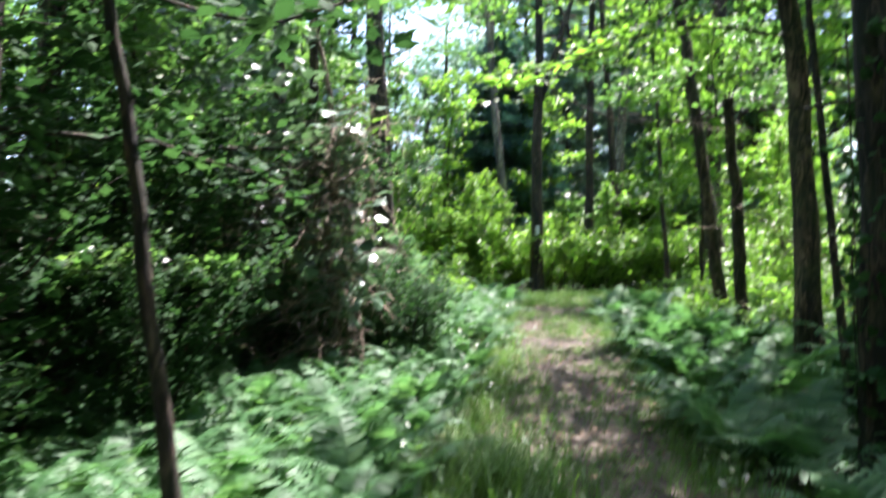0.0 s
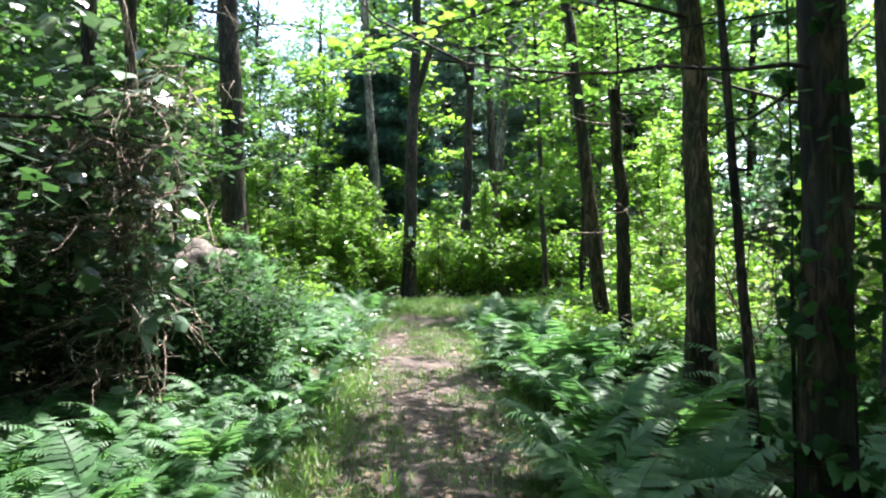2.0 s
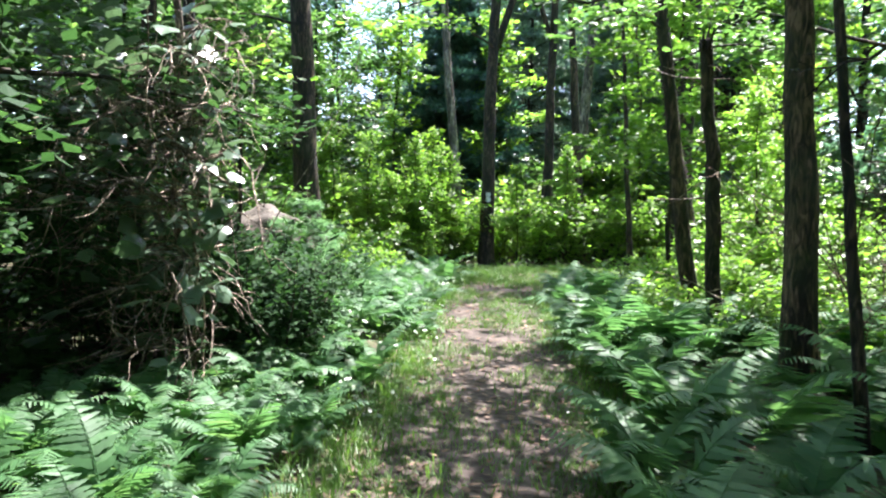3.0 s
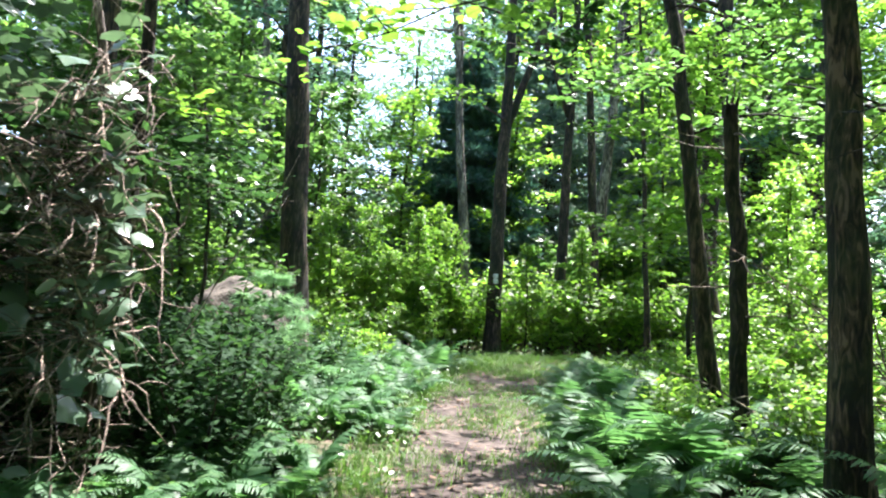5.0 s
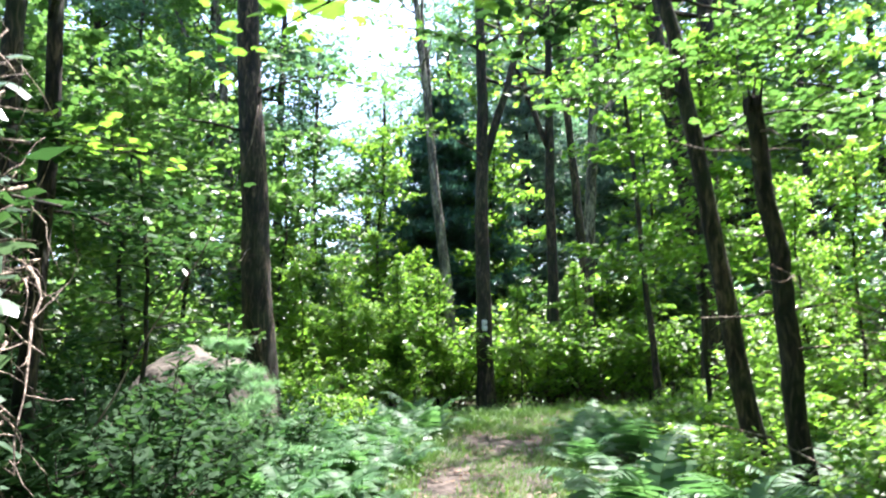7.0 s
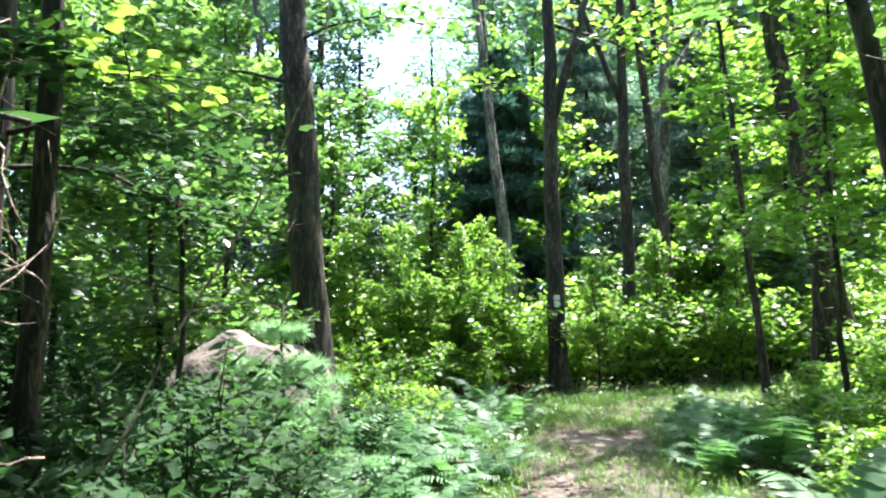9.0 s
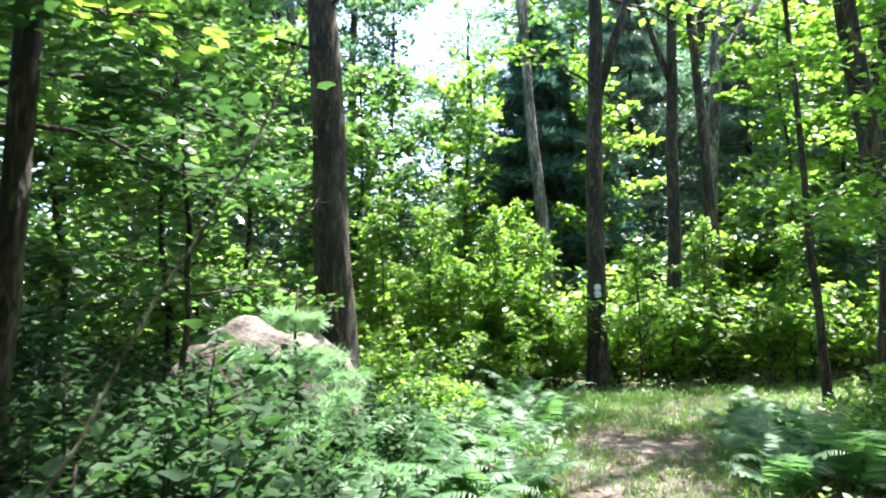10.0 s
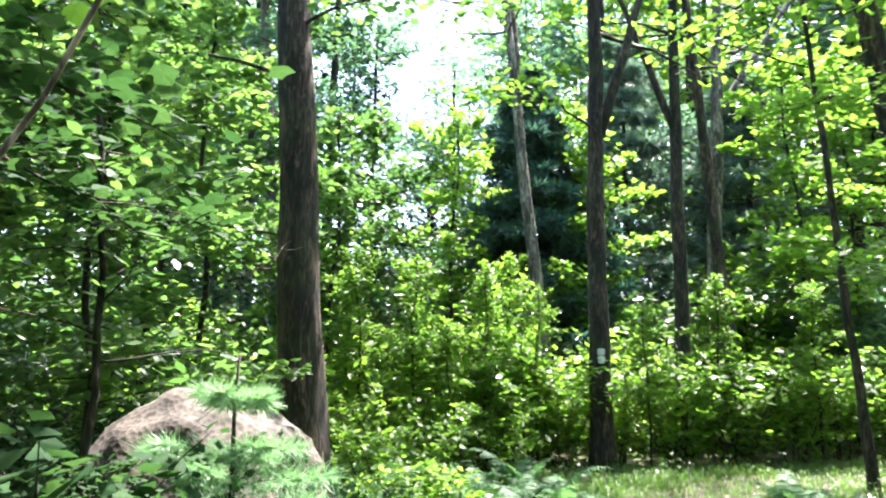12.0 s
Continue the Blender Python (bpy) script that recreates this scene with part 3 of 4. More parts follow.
for k, (x, y, sc) in enumerate([(3.2, 18.4, 1.0), (4.7, 17.9, 1.1), (5.6, 18.2, 1.05), (6.5, 18.6, 1.2), (4.2, 19.3, 1.2), (7.6, 18.9, 1.2), (5.2, 20.0, 1.3), (-3.6, 17.6, 1.2), (8.9, 18.4, 1.2), (0.7, 16.5, 0.7), (-0.1, 16.2, 0.75), (1.5, 16.6, 0.62)]):
    copy_thing(belt[2], pose(x, y, ground_z(x, y), 0, 0, k * 67 + 0) @ Matrix.Scale(sc, 4))
# undergrowth: shade put into LEAF_DARK beside thicket and boulder, sun into LEAF_YELLOW
low = [shrub("low_shrub", -1.0, 9.6, 0.95, 0.6, 51, LEAF_DARK, "low shrub with deep shade in its leaf colour", 2200, 0.06, "kite", group="shaded low shrubs"),
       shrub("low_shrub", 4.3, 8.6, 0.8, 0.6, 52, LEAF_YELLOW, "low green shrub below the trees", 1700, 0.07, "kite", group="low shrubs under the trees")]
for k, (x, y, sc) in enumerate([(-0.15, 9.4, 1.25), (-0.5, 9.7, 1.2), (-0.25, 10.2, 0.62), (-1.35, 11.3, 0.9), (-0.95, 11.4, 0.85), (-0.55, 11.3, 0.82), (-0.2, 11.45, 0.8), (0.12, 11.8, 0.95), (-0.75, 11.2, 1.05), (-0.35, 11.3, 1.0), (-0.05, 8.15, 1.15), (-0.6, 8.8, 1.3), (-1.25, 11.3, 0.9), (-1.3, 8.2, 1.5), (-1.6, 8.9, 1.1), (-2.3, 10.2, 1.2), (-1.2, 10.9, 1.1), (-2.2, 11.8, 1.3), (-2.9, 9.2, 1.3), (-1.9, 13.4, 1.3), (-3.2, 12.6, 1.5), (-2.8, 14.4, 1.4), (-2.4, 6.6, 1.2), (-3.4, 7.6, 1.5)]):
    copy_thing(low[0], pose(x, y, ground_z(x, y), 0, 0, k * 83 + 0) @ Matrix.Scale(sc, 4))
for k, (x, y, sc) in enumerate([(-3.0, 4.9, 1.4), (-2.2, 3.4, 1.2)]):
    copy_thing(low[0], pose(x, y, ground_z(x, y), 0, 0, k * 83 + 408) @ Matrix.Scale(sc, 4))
for k, (x, y, sc) in enumerate([(0.55, 13.6, 0.9), (0.3, 14.9, 1.1), (-1.2, 14.9, 1.3), (-1.9, 16.2, 1.6), (3.6, 9.6, 0.9), (5.0, 9.4, 1.1), (4.9, 11.2, 1.1), (4.3, 12.1, 0.95), (5.6, 12.6, 1.3), (3.9, 10.9, 0.8), (6.2, 10.2, 1.4), (7.0, 12.2, 1.5), (6.4, 13.9, 1.4), (5.3, 14.2, 1.0), (7.8, 14.6, 1.6), (5.6, 7.6, 1.2), (6.6, 8.6, 1.4), (8.2, 10.6, 1.6), (9.0, 13.0, 1.8), (4.6, 6.6, 1.0)]):
    copy_thing(low[1], pose(x, y, ground_z(x, y), 0, 0, k * 83 + 0) @ Matrix.Scale(sc, 4))

Y_ = "slender young broadleaf tree with layered sprays"
yt = [sapling("sapling", 5.1, 13.4, 5.2, 61, LEAF_YELLOW, Y_, (0.03, 0), 3400, 0.11, "kite", 0.3, 1.5, "young trees"),
      sapling("sapling", -1.75, 12.9, 4.6, 62, LEAF, Y_, (-0.02, 0), 3400, 0.11, "kite", 0.25, 1.4, "young trees"),
      sapling("sapling", -0.95, 11.3, 3.2, 63, LEAF, "thin bent sapling beside the boulder", (-0.1, 0.0), 420, 0.09, "oval", 0.45, 0.9)]
for k, (x, y, sc) in enumerate([(6.8, 12.9, 0.7), (7.6, 15.6, 0.7), (8.6, 17.5, 0.8), (7.6, 9.6, 0.6), (9.2, 12.0, 0.8), (0.9, 20.4, 1.1), (3.6, 21.6, 1.2), (6.9, 20.2, 1.3), (8.6, 21.8, 1.4), (1.3, 17.3, 0.5), (2.0, 17.7, 0.46), (0.4, 17.0, 0.52), (3.5, 17.7, 0.42), (-0.3, 17.3, 0.55), (4.6, 18.2, 0.5), (1.65, 18.2, 0.56), (5.9, 18.0, 0.48), (0.85, 16.7, 0.36)]):
    copy_thing(yt[0], pose(x, y, ground_z(x, y), 0, 0, k * 71 + 0) @ Matrix.Scale(sc, 4))
for k, (x, y, sc) in enumerate([(-2.7, 12.2, 1.1), (-3.4, 14.2, 1.25), (-1.9, 15.8, 1.2), (-3.0, 17.2, 1.4), (-0.9, 18.6, 1.15), (-4.4, 11.4, 1.3), (-2.6, 8.4, 0.95), (-4.6, 16.2, 1.5), (-0.6, 21.0, 1.3), (-2.4, 6.4, 0.85), (-3.2, 4.6, 0.95), (-1.8, 22.0, 1.4)]):
    copy_thing(yt[1], pose(x, y, ground_z(x, y), 0, 0, k * 71 + 0) @ Matrix.Scale(sc, 4))


# ---------------------------------------------------------------- conifers
def needles(branch, count, length, g, size=0.012, start=0.2):
    pts = np.array([tuple(p) for p in branch])
    k = g.uniform(start, 1.0, count) * (len(pts) - 1)
    i = np.minimum(k.astype(int), len(pts) - 2)
    c = pts[i] + (pts[i + 1] - pts[i]) * (k - i)[:, None]
    d = (pts[i + 1] - pts[i])
    d = d / np.linalg.norm(d, axis=1, keepdims=True) * 0.8 + g.normal(0, 0.6, (count, 3))
    d /= np.linalg.norm(d, axis=1, keepdims=True)
    s = np.cross(d, g.normal(0, 1, (count, 3)))
    s /= np.linalg.norm(s, axis=1, keepdims=True)
    L = length * g.uniform(0.7, 1.2, (count, 1))
    v = np.stack([c - s * size, c + s * size, c + d * L], 1).reshape(-1, 3)
    return v, np.arange(count * 3).reshape(-1, 3)


def conifer(name, x, y, h, reach, seed, leaf, label, needle=0.16, per=60, low=0.1, whorls=16, width=0.014, arms=6, start=0.2, rise=(0.0, 0.45)):
    rnd, g = random.Random(seed), np.random.default_rng(seed)
    t = base_at(name, x, y, label, "conifer")
    pts = trunk_line(h, (0, 0), 10, 0.02, seed)
    v, q, tr = tube(pts, [h * 0.014 * (1 - 0.92 * i / 10) + 0.004 for i in range(11)], 9)
    shown("trunk", solid("trunk", v, [q, tr]), BARK_DARK, t)
    vs, fs, bits, o = [], [], [], 0
    for w in range(whorls):
        z = low + (0.99 - low) * (w + rnd.uniform(-0.3, 0.3)) / whorls
        z = min(0.985, max(low * 0.5, z))
        p = pts[min(9, int(z * 10))].lerp(pts[min(10, int(z * 10) + 1)], z * 10 % 1)
        for k in range(arms):
            a = k * 6.283 / arms + w * 0.7 + rnd.uniform(-0.2, 0.2)
            L = reach * (1.05 - z) ** 0.8 * rnd.uniform(0.6, 1.2)
            b = wander(p, (math.cos(a), math.sin(a), rnd.uniform(*rise)), L, 6, 0.1, 0.06, rnd)
            v, q, tr = tube(b, [0.02 * (1 - 0.85 * i / 6) * max(0.2, h / 8) for i in range(7)], 4)
            shown("branch", solid("branch", v, [q, tr]), BARK_DARK, t)
            twigs = [b[3:]] + [wander(b[j], (math.cos(a + s), math.sin(a + s), 0.1), L * 0.32 * (1.15 - j / 7), 3, 0.08, 0.03, rnd) for j in (1, 2, 3, 4, 5) for s in (-0.9, 0.9)]
            for tw in twigs:
                v, f = needles(tw, per, needle, g, width, start)
                vs.append(v)
                fs.append(f + o)
                o += len(v)
    shown("needles", solid("needles", np.concatenate(vs), np.concatenate(fs), False), leaf, t)
    return t


conifer("pine_tree", 2.5, 22.4, 7.4, 2.6, 71, NEEDLE, "dense dark blue-green pine behind the trees", 0.26, 34, 0.04, 24, 0.03, 8)
for k, (x, y, h) in enumerate([(4.9, 24.2, 9.0), (7.2, 23.0, 8.0)]):
    conifer("white_pine", x, y, h, 3.0, 74 + k, NEEDLE_GREY, "soft grey-green pine deep in the wood", 0.26, 22, 0.12, 15, 0.022)
conifer("pine_seedling", -0.15, 10.9, 1.5, 0.72, 72, NEEDLE_PALE, "small pale green pine seedling before the boulder", 0.1, 40, 0.3, 5, 0.003, 4, 0.5, (0.15, 0.8))


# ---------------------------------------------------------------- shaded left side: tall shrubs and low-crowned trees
# LEAF_DARK paints this side's deep shade into the leaves themselves.
tall = shrub("tall_shrub", -2.1, 6.9, 3.0, 1.3, 81, LEAF_DARK, "tall shrub with deep shade in its leaf colour", 3600, 0.09, "kite", 11, "tall shaded shrubs")
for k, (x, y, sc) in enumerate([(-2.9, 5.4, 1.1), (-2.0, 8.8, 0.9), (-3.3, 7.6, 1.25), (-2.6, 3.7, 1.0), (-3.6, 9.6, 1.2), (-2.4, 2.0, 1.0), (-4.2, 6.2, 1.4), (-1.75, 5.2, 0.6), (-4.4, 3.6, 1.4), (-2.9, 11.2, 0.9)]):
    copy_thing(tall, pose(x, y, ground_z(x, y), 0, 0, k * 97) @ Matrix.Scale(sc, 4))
tree("tree", -3.1, 6.4, 0.1, (0.05, 0.0), 11, 2.2, 82, BARK_DARK, LEAF_DARK, "dark tree with low branches, deep shade in leaf colour", reach=2.6, count=2600, size=0.12, limbs_n=24)
tree("tree", -2.5, 4.3, 0.08, (0.06, 0.0), 9, 2.2, 83, BARK_DARK, LEAF_DARK, "slim dark tree hung with low shade-darkened leaves", reach=2.2, count=3800, size=0.12, limbs_n=22)
# Four trees out of view, added to block sky light from behind.
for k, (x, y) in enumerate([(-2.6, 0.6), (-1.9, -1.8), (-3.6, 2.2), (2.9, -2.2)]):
    tree("tree", x, y, 0.11, (0.03, 0.02), 11, 2.3, 111 + k, BARK_DARK, LEAF_DARK, "unseen added tree with a dense low crown against skylight", reach=2.8, count=4600, size=0.15, limbs_n=24)
tree("tree", -4.4, 9.4, 0.13, (0.0, 0.0), 12, 2.6, 84, BARK_DARK, LEAF, "tree with a low spreading crown", reach=3.0, count=4800, size=0.14, limbs_n=24)

# Trees added to shade the right fern bed, some of them out of view.
for k, (x, y, h, z0, leaf) in enumerate([(6.3, 7.6, 12, 3.2, LEAF), (7.4, 10.6, 12, 3.0, LEAF_YELLOW), (5.9, 4.6, 11, 3.6, LEAF), (7.9, 5.4, 12, 3.0, LEAF), (9.2, 8.4, 12, 2.4, LEAF_YELLOW)]):
    tree("tree", x, y, 0.1 + 0.01 * k, (0.02 * (k - 2), 0.0), h, z0, 101 + k, BARK_DARK, leaf, "added dark tree with a low leafy crown", reach=2.6, count=(8000, 700, 9500, 5500, 900)[k], size=0.14, limbs_n=22)

# ---------------------------------------------------------------- woods all round
bg = [tree("wood_tree", 12.5, 24, 0.16, (0.02, 0), 13, 1.8, 91, BARK_DARK, LEAF_YELLOW, "leafy tree in the surrounding wood", reach=3.2, count=7000, size=0.17, limbs_n=26, group="trees of the wood", far=True),
      tree("wood_tree", -8.5, 24, 0.15, (-0.03, 0), 14, 2.2, 92, BARK, LEAF, "leafy tree in the surrounding wood", reach=3.4, count=7000, size=0.17, limbs_n=26, group="trees of the wood", far=True),
      tree("wood_tree", 0.4, 27.5, 0.11, (0.02, 0), 7.5, 1.0, 93, BARK_DARK, LEAF_COOL, "lower grey-green tree in the surrounding wood", reach=2.5, count=6000, size=0.14, limbs_n=24, group="trees of the wood", far=True),
      tree("wood_tree", -6.5, 27, 0.14, (0.01, 0), 13, 1.6, 94, BARK, LEAF_COOL, "tall grey-green tree in the surrounding wood", reach=3.2, count=7000, size=0.16, limbs_n=26, group="trees of the wood", far=True)]
rnd = random.Random(5)
spots = []


def in_gap(x, y):
    """The clearing beyond the bend, over which the sky shows."""
    return y > 9 and -10.5 < math.degrees(math.atan2(x - 0.7, y - 7.4)) < 4.0


def free_spot(x, y, gap):
    if any(math.hypot(x - a, y - b) < gap for a, b in spots) or trail_distance(x, y) < 2.2:
        return False
    spots.append((x, y))
    return True


for k in range(4000):
    a, d = rnd.uniform(0, 6.283), rnd.uniform(11, 52)
    x, y = 1 + d * math.sin(a), 8 + d * math.cos(a)
    inside = -4.8 < x < 9.4 and -1.0 < y < 22.5 or 8 < x < 12 and 18 < y < 25
    if len(spots) > 104 or inside or (abs(x - 1) < 3.5 and -12 < y < 2) or not free_spot(x, y, 3.0 + d * 0.05):
        continue
    gap = in_gap(x, y)
    src = 2 if gap else rnd.choice((0, 1, 1, 2, 3))
    copy_thing(bg[src], pose(x, y, ground_z(x, y), 0, 0, rnd.uniform(0, 360)) @ Matrix.Scale(rnd.uniform(0.85, 1.15) * (min(1.4, 0.25 + 0.035 * d) if gap else 1.4 if d > 19 else 1), 4))
for k, (x, y) in enumerate([(12.8, 14.5), (13.8, 18.5), (12.5, 6), (10.2, 4.2), (13.5, 10.5)]):
    copy_thing(bg[k % 2], pose(x, y, ground_z(x, y), 0, 0, k * 77) @ Matrix.Scale(0.95, 4))
for x, y, h, seed in ((-0.9, 24.0, 9.5, 121), (1.4, 27.5, 9.0, 122), (-1.9, 28.0, 11.0, 123), (0.9, 24.4, 8.6, 124)):
    tree("wood_tree", x, y, 0.1, (0.02, 0), h, 2.5, seed, BARK_DARK, LEAF_COOL, "thin-crowned grey-green tree in the clearing", reach=2.2, count=2600, size=0.13, limbs_n=22, far=True)
# unseen trees added behind the start of the walk to cut skylight and bounce
for k, (x, y) in enumerate([(3.9, -0.6), (5.6, 1.0), (-4.2, -1.4), (4.4, -4.2), (-3.6, -5.0), (7.4, -1.6), (-6.6, 0.8), (2.6, -7.0), (-3.0, -8.6), (6.6, -6.4), (8.6, 1.6), (-6.4, -4.2), (-6.2, 4.4), (5.0, 2.2)]):
    copy_thing(bg[k % 2], pose(x, y, ground_z(x, y), 0, 0, k * 53) @ Matrix.Scale(0.9, 4))
more = 0
for k in range(3000):
    x, y = rnd.uniform(-10, 18), rnd.uniform(27, 40)
    if more > 24 or in_gap(x, y) or (1 < x < 10 and y < 31) or not free_spot(x, y, 1.9):
        continue
    more += 1
    copy_thing(bg[rnd.choice((0, 1, 3))], pose(x, y, ground_z(x, y), 0, 0, rnd.uniform(0, 360)) @ Matrix.Scale(rnd.uniform(1.1, 1.5), 4))
far_belt = [shrub("shrub", 0.0, 23.5, 2.2, 0.8, 44, LEAF_YELLOW, S_, 2000, 0.11, "kite", 7, "sunlit shrubs"),
            shrub("shrub", 6.5, 23.5, 1.9, 0.9, 45, LEAF, "dense green shrub in half shade", 2000, 0.11, "kite", 7, "half-shaded shrubs"),
            shrub("shrub", -4.5, 21.5, 2.1, 0.9, 46, LEAF_COOL, "grey-green shrub in half shade", 2000, 0.1, "kite", 7, "half-shaded shrubs")]
for k in range(70):
    x, y = rnd.uniform(-13, 17), rnd.uniform(20.5, 33)
    copy_thing(far_belt[k % 3], pose(x, y, ground_z(x, y), 0, 0, k * 31) @ Matrix.Scale(rnd.uniform(1.1, 1.9), 4))
for k in range(26):
    x, y = rnd.choice((rnd.uniform(9, 15), rnd.uniform(-11, -5))), rnd.uniform(4, 21)
    copy_thing(far_belt[k % 3], pose(x, y, ground_z(x, y), 0, 0, k * 31) @ Matrix.Scale(rnd.uniform(1.0, 1.7), 4))
# far woods, a dense ring of leaf masses
g = np.random.default_rng(17)
n = 60000
a = g.uniform(0, 2 * np.pi, n)
d = g.uniform(50, 66, n)
top = 24 + 5 * np.sin(a * 9) + 3 * np.sin(a * 23 + 1)
bearing = np.degrees(np.arctan2(np.sin(a), np.cos(a)))
top[(bearing > -10) & (bearing < 4)] *= 0.45
c = np.stack([1 + d * np.sin(a), 8 + d * np.cos(a), -1 + (g.uniform(0, 1, n) ** 0.9) * top + 0.8], 1)
v, f = leaves(c, 1.0, 0.3, "kite", 0.4, g)
tagged(shown("far_woods", solid("far_woods", v, f, False), LEAF), "distant green woods closing the view", "woods", kind="stuff")


# ---------------------------------------------------------------- ferns
def frond_mesh(seed, length=0.78, pairs=24):
    rnd = random.Random(seed)
    pts, p, ang = [], Vector((0, 0, 0)), radians(rnd.uniform(58, 74))
    n = 26
    for i in range(n + 1):
        pts.append(p.copy())
        ang -= radians(rnd.uniform(75, 110)) / n * (0.5 + i / n)
        p = p + Vector((0, math.cos(ang), math.sin(ang))) * (length / n)
    v, q, tr = tube(pts, [0.0035 * (1 - 0.8 * i / n) for i in range(n + 1)], 4)
    verts, quads, tris = list(v), list(q), list(tr)
    for k in range(pairs):
        u = 0.14 + 0.85 * k / (pairs - 1)
        i = min(n - 1, int(u * n))
        c = pts[i].lerp(pts[i + 1], u * n - i)
        d = (pts[i + 1] - pts[i]).normalized()
        L = length * 0.27 * (min(1, (u - 0.06) / 0.22) ** 0.7) * (1 - max(0, (u - 0.25) / 0.77)) ** 0.85 + 0.006
        up = Vector((1, 0, 0)).cross(d).normalized()
        for side in (-1, 1):
            s = Vector((side, 0, 0))
            ax = (s + d * rnd.uniform(0.25, 0.5) - up * rnd.uniform(-0.05, 0.45)).normalized()
            wd = ax.cross(up).normalized() * side
            w = max(0.005, L * 0.125)
            o = len(verts)
            toothed = (0.75, 1.0, 0.72, 0.9, 0.55, 0.65, 0.3)
            for j, wide in enumerate(toothed):
                at = j / len(toothed)
                m = c + ax * (L * at) - up * (L * 0.14 * at * at)
                verts += [tuple(m + wd * w * wide - up * w * 0.25), tuple(m - wd * w * wide - up * w * 0.25)]
                if j:
                    e = o + 2 * j
                    quads.append((e - 2, e - 1, e + 1, e))
            verts.append(tuple(c + ax * L - up * (L * 0.16)))
            tris.append((len(verts) - 3, len(verts) - 2, len(verts) - 1))
    me = solid("frond", verts, [quads, tris], False)
    me.materials.append(FERN)
    return me


FRONDS = [frond_mesh(100 + k) for k in range(6)]


def fern(x, y, size, rnd, label, group):
    t = base_at("fern", x, y, label, "fern", group, sink=0.02)
    n = rnd.randint(6, 8)
    for k in range(n):
        ob = new("frond", rnd.choice(FRONDS))
        ob.parent = t
        ob.matrix_basis = pose(0, 0, 0, rnd.uniform(-18, 14), rnd.uniform(-8, 8), 360 * k / n + rnd.uniform(-20, 20)) @ Matrix.Scale(size * rnd.uniform(0.75, 1.15), 4)
    return t


rnd = random.Random(23)
beds = [((-2.6, 0.65, 3.0, 8.3), 100, 0.84, "lacy green fern in a sunlit bed beside the path", "ferns in the sunlit bed"),
        ((2.0, 5.6, 2.0, 9.4), 74, 1.4, "large lacy green fern in deep shade", "ferns in the shaded bed"),
        ((-1.0, 1.75, 9.8, 16.2), 52, 0.95, "lacy fern near the boulder and the path", "ferns by the boulder"),
        ((2.9, 6.2, 9.4, 15.6), 44, 0.95, "lacy fern at the foot of the trees", "ferns below the trees")]
planted = []
for x, y, size in ((-1.2, 11.35, 1.15), (-0.75, 11.1, 1.2), (-0.3, 11.4, 1.05), (0.15, 11.75, 1.2), (0.05, 10.3, 1.0), (-0.5, 10.5, 1.1), (0.35, 9.9, 0.9), (0.35, 12.3, 1.15), (3.75, 12.0, 1.25), (0.5, 11.2, 1.0), (-0.95, 11.0, 1.35), (-0.5, 11.2, 1.35), (-0.1, 11.05, 1.3), (-1.45, 11.0, 1.3), (0.3, 11.5, 1.25)):
    planted.append((x, y))
    fern(x, y, size, rnd, "lacy fern growing against the boulder" if x < 1 else "tall sunlit fern beside the path", "ferns by the boulder" if x < 1 else "")
for (x0, x1, y0, y1), count, size, label, group in beds:
    made = 0
    for _ in range(3000):
        x, y = rnd.uniform(x0, x1), rnd.uniform(y0, y1)
        if made >= count or trail_distance(x, y) < (0.98 if x < 1 and y < 9.5 else 0.85) or any(math.hypot(x - a, y - b) < 0.31 for a, b in planted):
            continue
        if math.hypot(x + 0.65, y - 12.2) < 1.0:
            continue
        planted.append((x, y))
        fern(x, y, size * rnd.uniform(0.7, 1.1), rnd, label, group)
        made += 1


# ---------------------------------------------------------------- grass, herbs and litter
def blades(name, count, pick, length, width, material, label, seed):
    rnd = random.Random(seed)
    verts, faces = [], []
    while len(faces) < count * 3:
        x, y = pick(rnd)
        z = ground_z(x, y)
        for _ in range(rnd.randint(4, 9)):
            bx, by = x + rnd.gauss(0, 0.05), y + rnd.gauss(0, 0.05)
            a, L = rnd.uniform(0, 6.283), length * rnd.uniform(0.5, 1.3)
            lean = rnd.uniform(0.4, 1.2)
            dx, dy = math.cos(a), math.sin(a)
            w = width * rnd.uniform(0.6, 1.2)
            o = len(verts)
            for h, out, ww in ((0, 0, 1), (0.55, 0.25, 0.8), (0.9, 0.75, 0.02)):
                px, py, pz = bx + dx * out * L * lean, by + dy * out * L * lean, z + h * L * (1 - 0.25 * lean * out)
                verts += [(px - dy * w * ww, py + dx * w * ww, pz), (px + dy * w * ww, py - dx * w * ww, pz)]
            faces += [(o, o + 1, o + 3, o + 2), (o + 2, o + 3, o + 5, o + 4), (o, o + 1, o + 3, o + 2)][:2]
        if len(faces) > count * 2:
            break
    return tagged(shown(name, solid(name, verts, np.array(faces), False), material), label, "grass", kind="stuff")


def beside_trail(rnd):
    while True:
        x, y = rnd.uniform(-1.5, 6.5), rnd.uniform(0.5, 18)
        d = trail_distance(x, y)
        if rnd.random() < (1.0 if 0.62 < d < 1.02 else 0.06 if d < 0.62 else 0.12 if d < 1.6 else 0):
            return x, y


blades("grass", 17000, beside_trail, 0.17, 0.004, GRASS, "long green grass tufts along the path edges", 31)
blades("grass_tufts", 1500, lambda r: (0.42 + 0.2 * r.gauss(0, 1) + 0.1 * r.random(), 4.35 + 0.45 * r.gauss(0, 1)), 0.26, 0.005, GRASS, "tall bright grass tufts at the path's edge", 34)


